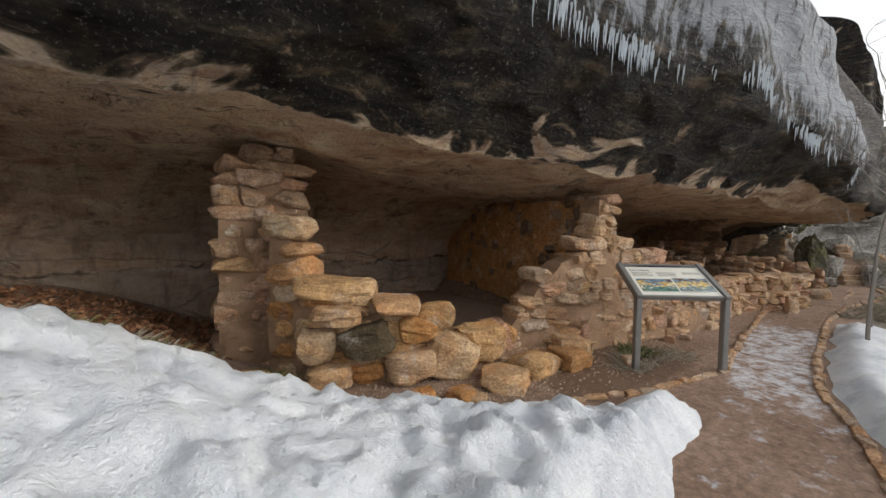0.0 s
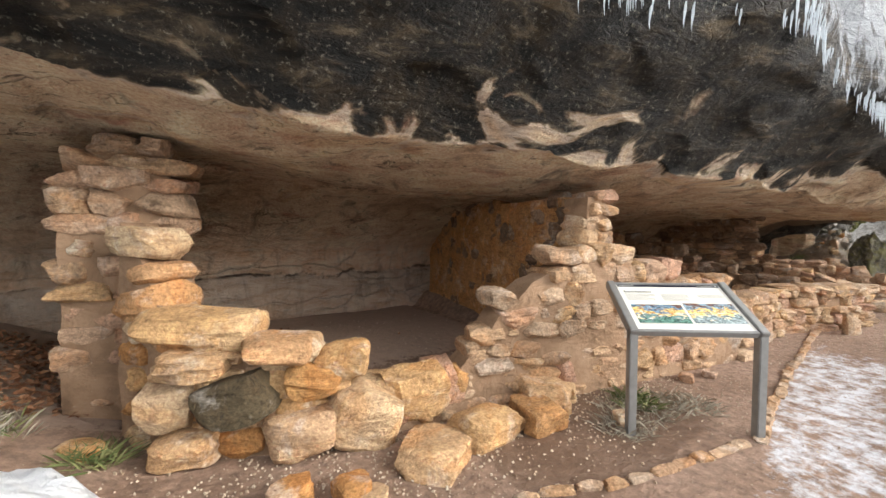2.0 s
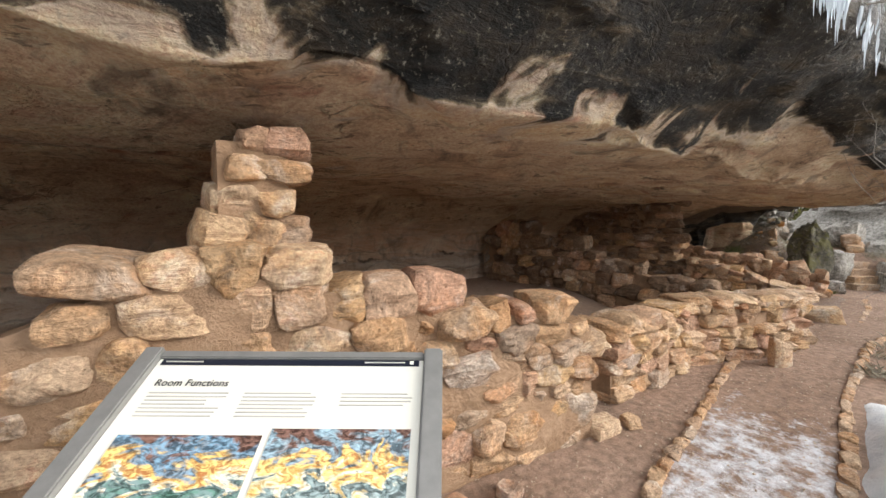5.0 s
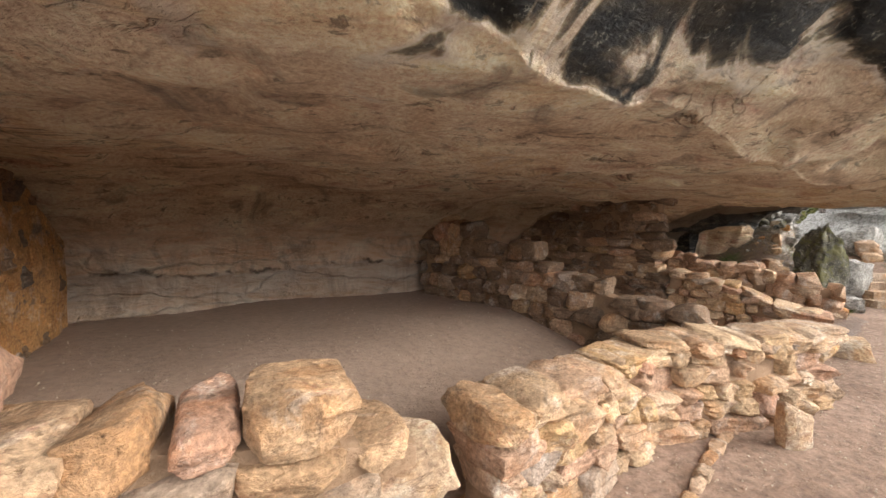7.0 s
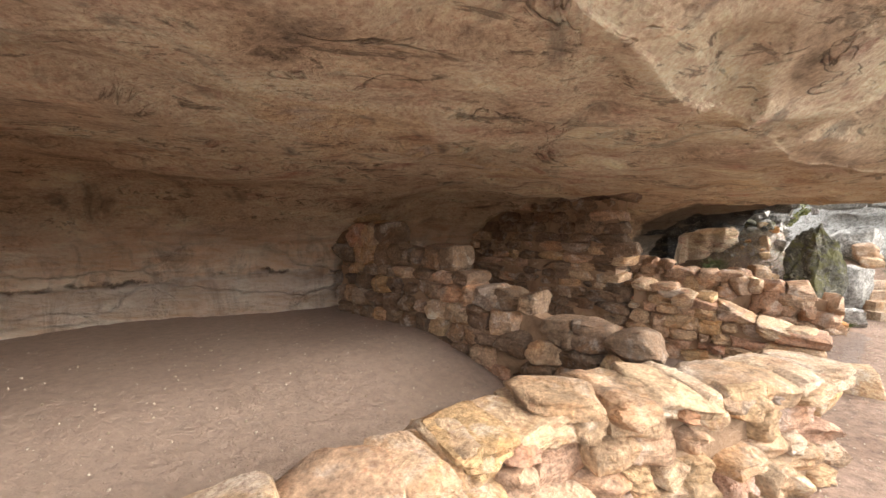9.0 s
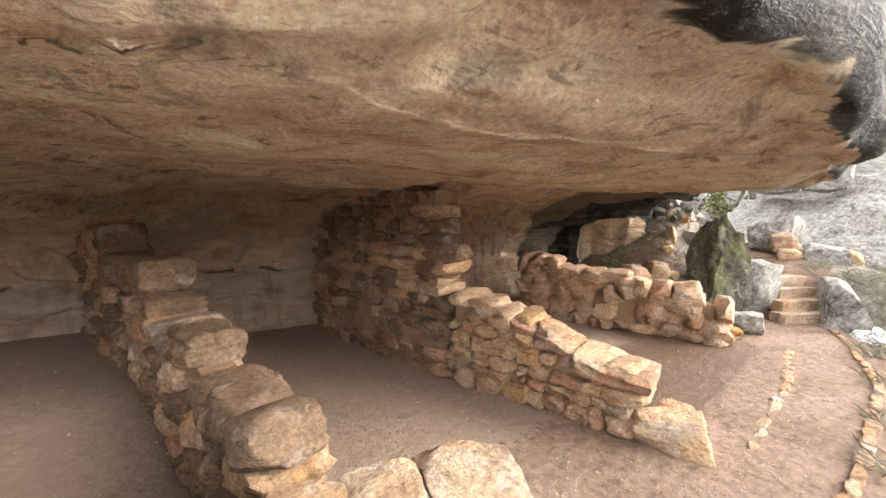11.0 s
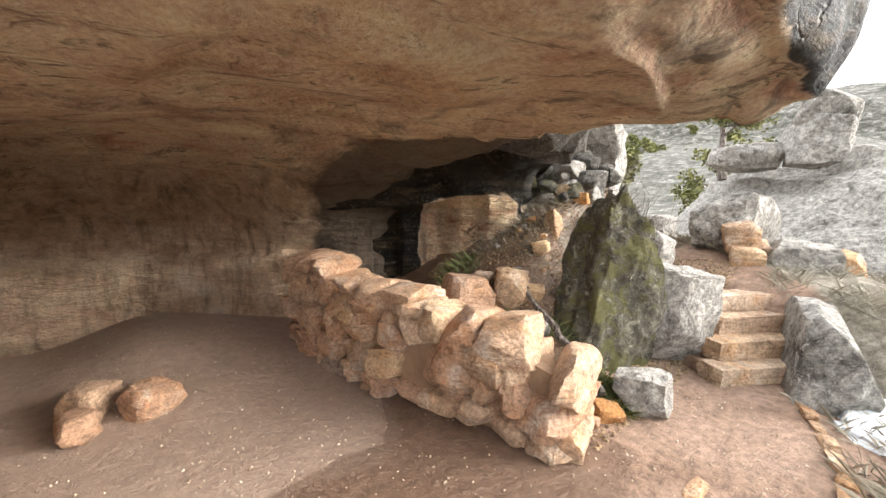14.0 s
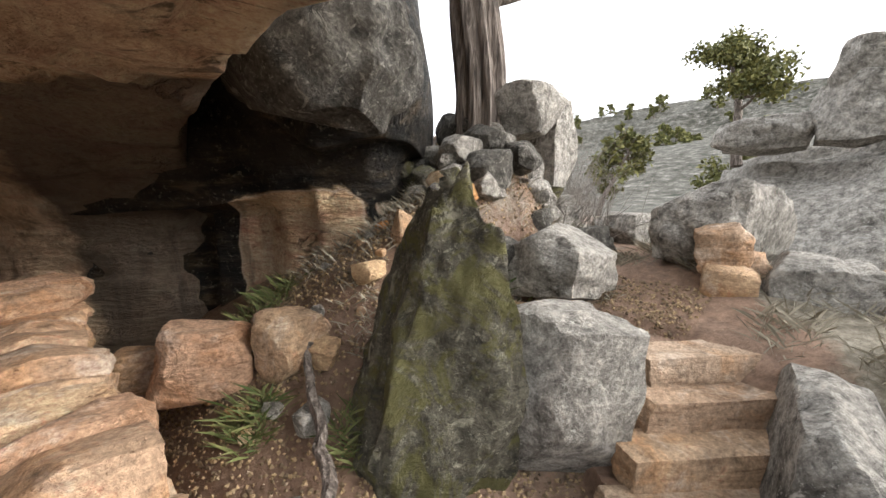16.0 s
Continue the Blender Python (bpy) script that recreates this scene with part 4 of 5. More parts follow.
moss_slab()
ROUND = dict(round_=0.5, rough=0.12, chips=4)
boulder("grey_boulder", "squarish grey boulder with pale lichen beside the steps", 16.87, 2.60, 0.46, (0.78, 0.62, 0.85), -0.5, BOULDER, 61, 0.05, 0.08, round_=0.35, rough=0.1, chips=6)
boulder("grey_boulder", "low grey boulder above the steps with grass round it", 17.75, 3.12, 0.98, (0.75, 0.6, 0.5), 0.2, BOULDER, 62, **ROUND)
boulder("lining_boulder", "long pitted grey boulder lining the steps", 17.45, 1.58, 0.22, (1.5, 0.48, 0.78), 0.28, BOULDER, 71, 0, -0.05, round_=0.3, rough=0.1, chips=6)
boulder("lining_boulder", "grey boulder below the verge", 18.3, 1.75, 0.3, (0.7, 0.6, 0.6), 0.5, BOULDER, 72, **ROUND)
boulder("yellow_rock", "angular yellow rock beside the path", 18.65, 2.38, 1.05, (0.42, 0.34, 0.42), 0.4, STONE_S, 73)
boulder("yellow_rock", "low yellow rock beside the path", 18.75, 2.28, 0.92, (0.34, 0.28, 0.24), 0.9, STONE_S, 74)
boulder("white_rock", "pale limestone block at the path edge", 18.55, 2.28, 0.80, (0.42, 0.34, 0.36), 0.2, STONE_B, 75)
boulder("grey_rock", "dark grey boulder on the outer slope", 18.9, 1.95, 0.65, (0.85, 0.6, 0.75), 0.3, BOULDER, 76, **ROUND)
boulder("standing_rock", "upright pale yellow block on the slope", 18.9, 1.55, 0.66, (0.36, 0.34, 0.62), 0.3, STONE_S, 77)
boulder("path_boulder", "rounded grey boulder at the bend of the path", 19.3, 2.55, 1.15, (1.25, 0.7, 0.75), 0.0, BOULDER, 78, 0, 0.2, **ROUND)


def outcrop():
    """A long whaleback of bare limestone, ledged at its crest."""
    def place(u, n):
        front = lerp_table(n, [(-5, 20.6), (0, 20.0), (2, 20.1), (3.4, 20.6), (5, 22.2), (6.2, 24.0)])
        crest = lerp_table(n, [(-5, 2.4), (-1, 2.9), (1.2, 2.6), (2.4, 2.2), (3.2, 2.3), (4.0, 2.15), (4.7, 1.6), (5.6, 0.7), (6.2, -0.3)])
        s = front + u * 7.0
        z = -1.2 + (crest + 1.2) * lerp_table(u, [(0, 0.0), (0.03, 0.42), (0.12, 0.62), (0.26, 0.80), (0.38, 0.93), (0.48, 1.0), (0.8, 1.02), (1, 0.3)])
        q = z + 0.12 * nz(s, n, 1, 0.8)
        led = math.floor(q / 0.24) * 0.24 + 0.24 * step(0.55, 0.95, (q / 0.24) % 1.0)
        z += (led - q) * 0.9 * step(0.26, 0.36, u)
        z += 0.16 * nz(s, n, 3, 0.7) + 0.07 * nz(s, n, 4, 1.9) + 0.035 * nz(s, n, 5, 4.5) + 0.02 * nz(s, n, 8, 10.0)
        s += 0.10 * nz(n, z, 6, 2.0)
        return W(s, n, z)
    ob = new("outcrop", grid_mesh("outcrop", spread(0, 1, 0.008), spread(-5, 6.2, 0.07), place, BOULDER))
    return tagged(ob, "sloping grey limestone outcrop with a ledged crest", "rock")


outcrop()
boulder("balanced_rock", "squarish weathered rock resting on the outcrop", 22.6, 2.2, 2.52, (0.75, 0.85, 0.8), 0.2, BOULDER, 81, round_=0.35, rough=0.12, chips=5)
boulder("balanced_rock", "rounded grey rock stacked on another rock", 22.65, 2.12, 3.1, (0.65, 0.8, 0.55), 0.9, BOULDER, 82, **ROUND)
boulder("crest_rock", "low rounded rock on the crest of the outcrop", 22.7, 3.2, 2.35, (0.9, 1.1, 0.5), 0.4, BOULDER, 80, **ROUND)
boulder("path_boulder", "grey boulder on the far path edge", 20.2, 3.9, 1.05, (0.8, 0.6, 0.45), 0.0, BOULDER, 83, **ROUND)
boulder("capping_boulder", "dark rounded boulder wedged under the tree", 18.2, 3.95, 2.25, (0.85, 0.7, 0.45), 0.2, BOULDER, 84, 0, -0.1, **ROUND)
boulder("cliff_block", "grey upright rock beside the tree", 18.9, 4.2, 1.9, (0.7, 0.6, 1.1), 0.1, BOULDER, 85)
boulder("pink_block", "large pinkish limestone block in the rubble", 15.48, 3.68, 0.62, (0.48, 0.34, 0.38), -0.3, STONE_R, 86)
boulder("rubble_rock", "brown weathered rock in the rubble", 15.85, 3.48, 0.68, (0.36, 0.3, 0.36), 0.5, STONE_S, 87)
boulder("rubble_rock", "small pale rock in the rubble", 15.2, 3.95, 0.55, (0.3, 0.24, 0.24), 0.1, STONE_S, 88)
boulder("standing_stone", "narrow pale stone standing in the rubble", 16.66, 3.58, 1.10, (0.2, 0.18, 0.5), 0.1, STONE_S, 89)
boulder("loose_stone", "loose buff stone on the dusty floor", 13.30, 4.50, 0.10, (0.34, 0.26, 0.24), 0.4, STONE_R, 90)
boulder("loose_stone", "loose buff stone on the dusty floor", 12.98, 4.72, 0.12, (0.36, 0.26, 0.22), 1.0, STONE_R, 91)
boulder("loose_stone", "small flat stone on the dusty floor", 12.92, 4.45, 0.08, (0.28, 0.22, 0.18), 1.6, STONE_R, 92)
boulder("side_rock", "low grey rock beside the path", 15.95, 2.35, 0.08, (0.42, 0.34, 0.34), 0.2, BOULDER, 93)
for i, (s, n, w, d, h) in enumerate([(2.75, 2.95, 0.55, 0.42, 0.22), (3.2, 2.85, 0.5, 0.36, 0.24), (3.45, 3.0, 0.42, 0.36, 0.32), (2.3, 2.95, 0.6, 0.5, 0.14), (3.75, 3.05, 0.3, 0.22, 0.22), (1.35, 3.0, 0.26, 0.2, 0.14), (1.65, 2.85, 0.24, 0.2, 0.16), (1.75, 2.75, 0.14, 0.12, 0.1), (3.75, 2.45, 0.14, 0.12, 0.12), (0.3, 4.1, 0.3, 0.2, 0.08), (5.2, 2.6, 0.18, 0.14, 0.1), (5.5, 2.5, 0.14, 0.12, 0.1), (6.55, 2.55, 0.26, 0.2, 0.14), (6.8, 2.45, 0.14, 0.12, 0.1), (9.3, 2.05, 0.2, 0.16, 0.36), (10.6, 2.05, 0.24, 0.2, 0.16), (12.3, 2.1, 0.5, 0.36, 0.28), (12.7, 2.2, 0.3, 0.24, 0.14)]):
    boulder("fallen_stone", "fallen yellowish stone at the foot of the wall", s, n, ground(s, n) + h * 0.3, (w, d, h), i * 1.3, STONE_Y if s < 5 else STONE_B, 100 + i, cuts=7)
rr = random.Random(9)
for i in range(46):
    s, n = rr.uniform(15.4, 17.5), rr.uniform(2.35, 4.0)
    if math.hypot(s - 16.42, n - 2.83) < 0.5 or n - 2.3 > 2.0 or (s > 16.5 and n < 3.0):
        continue
    w = rr.choice([0.07, 0.1, 0.14, 0.2])
    boulder("rubble_stone", "broken yellowish stone in the rubble slope", s, n, ground(s, n) + w * 0.2, (w, w * 0.8, w * 0.7), rr.uniform(0, 6), rr.choice([STONE_Y, STONE_B, BOULDER]), 200 + i, rr.uniform(-0.4, 0.4), cuts=5)["group"] = "rubble by the alcove"

brow = boulder("brow_boulder", "rounded dark grey rock face over the alcove", 16.3, 4.1, 2.6, (1.35, 1.1, 1.25), -0.4, DARKGREY, 94, 0.1, 0.15, 20, round_=0.55, rough=0.16, chips=5, freq=2.2)
brow.matrix_basis = Matrix.Translation(alcove(0.68, 7.0)) @ Euler((0.1, 0.15, AX - 0.6)).to_matrix().to_4x4() @ Matrix.Diagonal((1.0, 0.75, 0.9, 1))
for i in range(60):
    s, n = rr.uniform(16.9, 19.2), rr.uniform(3.3, 4.5)
    w = rr.choice([0.16, 0.22, 0.3, 0.42])
    boulder("slope_rock", "broken grey-brown rock on the slope below the tree", s, n, ground(s, n) + w * 0.14, (w, w * 0.8, w * 0.75), rr.uniform(0, 6), rr.choice([DARKGREY, BOULDER, BOULDER, MOSSY]), 400 + i, rr.uniform(-0.4, 0.4), cuts=7)["group"] = "rocks below the tree"

# ---- steps ----
stair = thing("stair", "four rough yellow stone steps set in the path", "stairs", kind="structure")
for k in range(4):
    here = Matrix.Translation(W(17.12 + 0.235 * k, 1.96 + 0.075 * k, -0.02 + 0.15 * k)) @ Euler((0, 0, AX - 0.60)).to_matrix().to_4x4()
    ob = new("riser", mesh_from("riser", rock_bm(300 + k, 14, 0.03, 0.055, 0, 2.6), STONE_S))
    ob.parent = stair
    ob.matrix_basis = here @ Matrix.Translation((0, -0.06, 0)) @ Matrix.Diagonal((0.82, 0.25, 0.31, 1))
    ob = new("tread", mesh_from("tread", rock_bm(330 + k, 8, 0.02, 0.03, 0), GROUND))
    ob.parent = stair
    ob.matrix_basis = here @ Matrix.Translation((0, 0.12, -0.012)) @ Matrix.Diagonal((0.78, 0.30, 0.27, 1))

# ---- kerbs ----
def kerb(name, label, table, s_from, s_to, off, mat, seed, sink=0.0):
    rnd = random.Random(seed)
    k = thing(name, label, "kerb", kind="structure")
    s = s_from
    while s < s_to:
        w = rnd.uniform(0.13, 0.24)
        n0, n1 = lerp_table(s, table), lerp_table(s + w, table)
        n = (n0 + n1) / 2 + off + rnd.uniform(-0.012, 0.012)
        stone(k, mat, W(s + w / 2, n, ground(s, n) + sink - 0.008), (w * 1.06, rnd.uniform(0.07, 0.10), rnd.uniform(0.06, 0.09)), AX + math.atan2(n1 - n0, w) + rnd.uniform(-0.1, 0.1), 0, rnd.uniform(-0.06, 0.06), rnd)
        s += w
    return k


kerb("kerb_inner", "row of small yellowish kerb stones along the path", KERB_L, 4.3, 11.0, 0.0, STONE_S, 1)
kerb("kerb_inner_far", "row of flat yellowish kerb stones along the path", KERB_L, 12.4, 15.2, -0.02, STONE_S, 2, -0.022)
kerb("kerb_outer", "row of small kerb stones on the outer path edge", KERB_R, 2.0, 16.8, 0.0, STONE_S, 3)
kerb("kerb_drain", "short row of yellow stones before the sign", [(2.4, 2.3), (3.2, 2.0), (4.3, 1.78)], 2.4, 4.2, 0.0, STONE_S, 4)

# ---- the sign ----
def box(bm, cx, cy, cz, sx, sy, sz, bevel=0.0):
    r = bmesh.ops.create_cube(bm, size=1.0, matrix=Matrix.Translation((cx, cy, cz)) @ Matrix.Diagonal((sx, sy, sz, 1)))
    if bevel:
        es = {e for v in r["verts"] for e in v.link_edges}
        bmesh.ops.bevel(bm, geom=list(es), offset=bevel, segments=2, affect="EDGES")


def build_painting(sky_c, wall_c, low_c, seed):
    def build(nt, bsdf):
        tc = nt.nodes.new("ShaderNodeTexCoord")
        sep = nt.nodes.new("ShaderNodeSeparateXYZ")
        nt.links.new(tc.outputs["Generated"], sep.inputs[0])
        mp = nt.nodes.new("ShaderNodeMapping")
        mp.inputs["Location"].default_value = (seed, 0, 0)
        nt.links.new(tc.outputs["Generated"], mp.inputs["Vector"])
        n1 = noise_tex(nt, mp.outputs[0], 3.6, 6, 0.55, 1.2)
        y = maths(nt, "ADD", sep.outputs["Y"], maths(nt, "MULTIPLY", maths(nt, "SUBTRACT", n1, 0.5), 1.5))
        c = ramp(nt, y, [(0.12, low_c), (0.3, (0.16, 0.22, 0.22)), (0.36, (0.65, 0.60, 0.48)), (0.48, wall_c), (0.62, (0.60, 0.40, 0.14)), (0.72, (0.18, 0.22, 0.26)), (0.82, sky_c), (0.95, (0.16, 0.09, 0.07))])
        c = mix(nt, 0.8, c, ramp(nt, noise_tex(nt, mp.outputs[0], 11, 5, 0.6, 1.5), [(0.40, grey(0.12)), (0.60, grey(0.88))]), "OVERLAY")
        colour(nt, bsdf, c)
        bsdf.inputs["Roughness"].default_value = 0.25
    return build


PANEL = material("cream_panel", build_plain((0.74, 0.72, 0.64), 0.3, 0, 0.05))
NAVY = material("dark_blue_band", build_plain((0.015, 0.018, 0.03), 0.3, 0, 0.05))
INK = material("dark_ink", build_plain((0.03, 0.03, 0.03), 0.5, 0, 0.02))
PALE_INK = material("grey_ink", build_plain((0.50, 0.48, 0.44), 0.5, 0, 0.02))
PIC_A = material("painting_of_rooms", build_painting((0.16, 0.28, 0.38), (0.68, 0.50, 0.18), (0.10, 0.20, 0.16), 1.0), 0.3)
PIC_B = material("painting_of_rooms_open", build_painting((0.25, 0.36, 0.42), (0.72, 0.58, 0.22), (0.30, 0.36, 0.36), 5.0), 0.3)


def wayside_sign():
    a = W(3.63, 2.33)
    b = W(4.39, 1.72)
    d = b - a
    sign = new("wayside_sign")
    yaw = math.atan2(d.y, d.x)
    sign.matrix_basis = Matrix.Translation(((a + b) / 2)) @ Euler((0, 0, yaw)).to_matrix().to_4x4()
    tagged(sign, "grey metal wayside panel on two legs with two painted views", "sign")
    w = 0.98
    tilt = radians(30)
    up = Vector((0, math.cos(tilt), math.sin(tilt)))
    nrm = Vector((0, -math.sin(tilt), math.cos(tilt)))
    base = Vector((0, 0.0, 0.78))
    basis = Matrix((Vector((1, 0, 0)), up, nrm)).transposed().to_4x4()
    m = Matrix.Translation(base) @ basis
    H = 0.60
    for sx in (-1, 1):
        bm = bmesh.new()
        box(bm, sx * (w / 2 - 0.03), 0.03, 0.375, 0.06, 0.075, 0.86, 0.006)
        part("leg", bm, METAL, sign, smooth=False)
        bm = bmesh.new()
        box(bm, sx * (w / 2 - 0.03), H / 2, 0.0, 0.06, H + 0.02, 0.075, 0.006)
        bm.transform(m)
        part("side_rail", bm, METAL, sign, smooth=False)
    for yy in (0.015, H - 0.012):
        bm = bmesh.new()
        box(bm, 0, yy, 0, w - 0.122, 0.03, 0.05, 0.004)
        bm.transform(m)
        part("cross_rail", bm, METAL, sign, smooth=False)
    bm = bmesh.new()
    box(bm, 0, H / 2, 0.008, w - 0.124, H - 0.056, 0.016)
    bm.transform(m)
    panel = part("panel", bm, PANEL, sign, "cream printed panel", smooth=False)

    def flat(name, x0, x1, y0, y1, mat, lift=0.002, label=""):
        bmf = bmesh.new()
        box(bmf, 0, 0, 0, x1 - x0, y1 - y0, 0.002)
        ob = new(name, mesh_from(name, bmf, mat, False))
        ob.parent = panel
        ob.matrix_basis = m @ Matrix.Translation(((x0 + x1) / 2, (y0 + y1) / 2, 0.016 + lift))
        if label:
            tagged(ob, label)
        return ob

    flat("header_band", -0.415, 0.415, H - 0.052, H - 0.030, NAVY, 0.002, "dark blue band")
    flat("painting", -0.385, 0.005, 0.10, 0.315, PIC_A, 0.002, "painted view of roofed rooms")
    flat("painting", 0.025, 0.405, 0.105, 0.335, PIC_B, 0.002, "painted view of open rooms")
    flat("badge", 0.385, 0.397, H - 0.047, H - 0.035, PANEL, 0.005)
    rb = random.Random(2)
    for x0, rows, wd in ((-0.385, 7, 0.24), (-0.10, 7, 0.24), (0.19, 4, 0.21)):
        for r in range(rows):
            y = 0.445 - r * 0.0125
            flat("text_line", x0, x0 + wd * rb.uniform(0.75, 1.0), y, y + 0.0035, PALE_INK, 0.002)
    for x0 in (-0.385, 0.025):
        flat("text_line", x0, x0 + 0.28, 0.088, 0.092, PALE_INK, 0.002)
    flat("text_line", -0.40, -0.28, H - 0.043, H - 0.039, PALE_INK, 0.005)
    flat("text_line", 0.24, 0.37, H - 0.043, H - 0.039, PALE_INK, 0.005)
    cu = bpy.data.curves.new("title", "FONT")
    cu.body, cu.size, cu.extrude = "Room Functions", 0.034, 0.0006
    cu.materials.append(INK)
    tx = new("title", cu)
    tx.parent = panel
    tx.matrix_basis = m @ Matrix.Translation((-0.388, 0.470, 0.0185))
    return sign


wayside_sign()


# ---- plants ----
def limb(bm, pts, r0, r1, sides=8, ridge=0.0, seed=0):
    """A tapering tube along points."""
    rings = []
    n = len(pts)
    for i, p in enumerate(pts):
        d = (pts[min(i + 1, n - 1)] - pts[max(i - 1, 0)]).normalized()
        q = Vector((0, 0, 1)).rotation_difference(d)
        r = r0 + (r1 - r0) * i / (n - 1)
        ring = []
        for k in range(sides):
            a = 2 * math.pi * k / sides
            rr_ = r * (1 + ridge * noise.noise((math.cos(a) * 4 + seed, math.sin(a) * 4, i * 0.12)) + ridge * 0.6 * math.sin(a * 9 + i * 0.25))
            ring.append(bm.verts.new(p + q @ Vector((math.cos(a) * rr_, math.sin(a) * rr_, 0))))
        rings.append(ring)
    for a, b in zip(rings, rings[1:]):
        for k in range(sides):
            bm.faces.new((a[k], a[(k + 1) % sides], b[(k + 1) % sides], b[k]))
    bm.faces.new(rings[-1])
    bm.faces.new(rings[0][::-1])


def wander(start, way, length, count, bend, rnd, droop=0.0):
    pts, p, d = [start.copy()], start.copy(), way.normalized()
    for _ in range(count):
        d = (d + Vector((rnd.gauss(0, bend), rnd.gauss(0, bend), rnd.gauss(0, bend) - droop))).normalized()
        p = p + d * length / count
        pts.append(p.copy())
    return pts


def bare_branches(bm, start, way, length, radius, depth, rnd, fork=3):
    pts = wander(start, way, length, 7, 0.13, rnd)
    limb(bm, pts, radius, radius * 0.45, 6 if depth > 1 else 4)
    if depth > 0:
        for k in range(fork):
            i = rnd.randint(2, 7)
            d = (pts[min(i, 6) + 1 if i < 7 else 7] - pts[i - 1]).normalized()
            side = Vector((rnd.gauss(0, 1), rnd.gauss(0, 1), rnd.gauss(0.3, 0.7))).normalized()
            bare_branches(bm, pts[min(i, 7)], d + side * 0.9, length * rnd.uniform(0.4, 0.65), radius * 0.5, depth - 1, rnd, fork)


def sapling(label, s, n, height, radius, seed, depth=3):
    rnd = random.Random(seed)
    t = thing("bare_sapling", label, "tree", "saplings on the verge")
    bm = bmesh.new()
    base = W(s, n, ground(s, n) - 0.08)
    pts = wander(base, Vector((0.05, 0.02, 1)), height, 10, 0.06, rnd)
    limb(bm, pts, radius, radius * 0.35, 8)
    part("trunk", bm, TWIG, t)
    for k in range(9):
        bm = bmesh.new()
        i = rnd.randint(4, 10)
        bare_branches(bm, pts[i], Vector((rnd.gauss(0, 1), rnd.gauss(0, 1), rnd.uniform(0.2, 1.0))), height * rnd.uniform(0.22, 0.4), radius * 0.4, 2, rnd)
        part("branch", bm, TWIG, t)


sapling("bare grey sapling standing in the snow by the path", 6.5, 0.86, 3.4, 0.024, 3)
sapling("thin bare grey sapling standing in the snow by the path", 7.7, 0.92, 1.8, 0.010, 5)


def leaf_clump(bm, c, r, count, rnd, size=0.05):
    for _ in range(count):
        d = Vector((rnd.gauss(0, 1), rnd.gauss(0, 1), rnd.gauss(0, 0.8))).normalized() * r * rnd.uniform(0.3, 1.0)
        p = c + d
        u = Vector((rnd.gauss(0, 1), rnd.gauss(0, 1), rnd.gauss(0, 1))).normalized() * size * rnd.uniform(0.6, 1.3)
        v = u.cross(Vector((rnd.gauss(0, 1), rnd.gauss(0, 1), rnd.gauss(0, 1)))).normalized() * size * 0.45
        bm.faces.new([bm.verts.new(p - u), bm.verts.new(p + v), bm.verts.new(p + u), bm.verts.new(p - v)])


def juniper(label, s, n, z, height, width, seed, leaves=2600, size=0.05):
    rnd = random.Random(seed)
    t = thing("juniper_tree", label, "tree")
    base = W(s, n, z)
    bm = bmesh.new()
    pts = wander(base, Vector((0.05, 0, 1)), height * 0.9, 9, 0.10, rnd)
    limb(bm, pts, height * 0.035, height * 0.01, 8)
    tips = []
    for k in range(16):
        i = rnd.randint(2, 9)
        b = wander(pts[i], Vector((rnd.gauss(0, 1), rnd.gauss(0, 1), rnd.uniform(0.0, 0.7))), width * rnd.uniform(0.3, 0.6) * (1.15 - i / 14), 5, 0.15, rnd)
        limb(bm, b, height * 0.012, height * 0.004, 5)
        tips += [b[3], b[4], b[5]]
    part("trunk", bm, BARK, t)
    bm = bmesh.new()
    tips.append(pts[-1])
    for q in tips:
        leaf_clump(bm, q, width * rnd.uniform(0.09, 0.16), leaves // len(tips), rnd, size)
    part("crown", bm, JUNIPER, t, "yellowish green foliage", smooth=False)
    return t


juniper("small yellow-green juniper growing on the outcrop", 23.6, 3.75, 2.0, 2.6, 2.1, 8, 6500, 0.05)
for i, (s, n, z, h) in enumerate([(15.0, -4.5, -1.9, 5.5), (19.0, -7.0, -3.0, 6.0), (26, -3.0, 1.0, 3.5), (31, 6, 2.6, 3.6), (28, 9, 3.0, 3.2)]):
    juniper("dark green juniper on the canyon slope", s, n, ground(s, n) - 0.1, h, h * 0.8, 20 + i, 2200, 0.11)["group"] = "junipers on the slope"



def hill_z(r, a):
    """Height of the far canyon side, r metres off at a degrees from the cliff's line."""
    z = -3 + 34 * step(34, 150, r) * (0.75 + 0.25 * step(60, 15, a)) + 2.5 * nz(r * 0.03, a * 0.08, 1) + 1.0 * nz(r * 0.12, a * 0.3, 4)
    q = z / 2.6
    led = (math.floor(q) + step(0.35, 0.6, q % 1.0)) * 2.6
    return z + (led - z) * 0.8 * step(-0.15, 0.1, nz(r * 0.04, a * 0.12, 7))


def hill_place(r, a):
    return W(15 + r * math.cos(radians(a)), 2 + r * math.sin(radians(a)), hill_z(r, a) + 0.4 * nz(r * 0.4, a, 9))


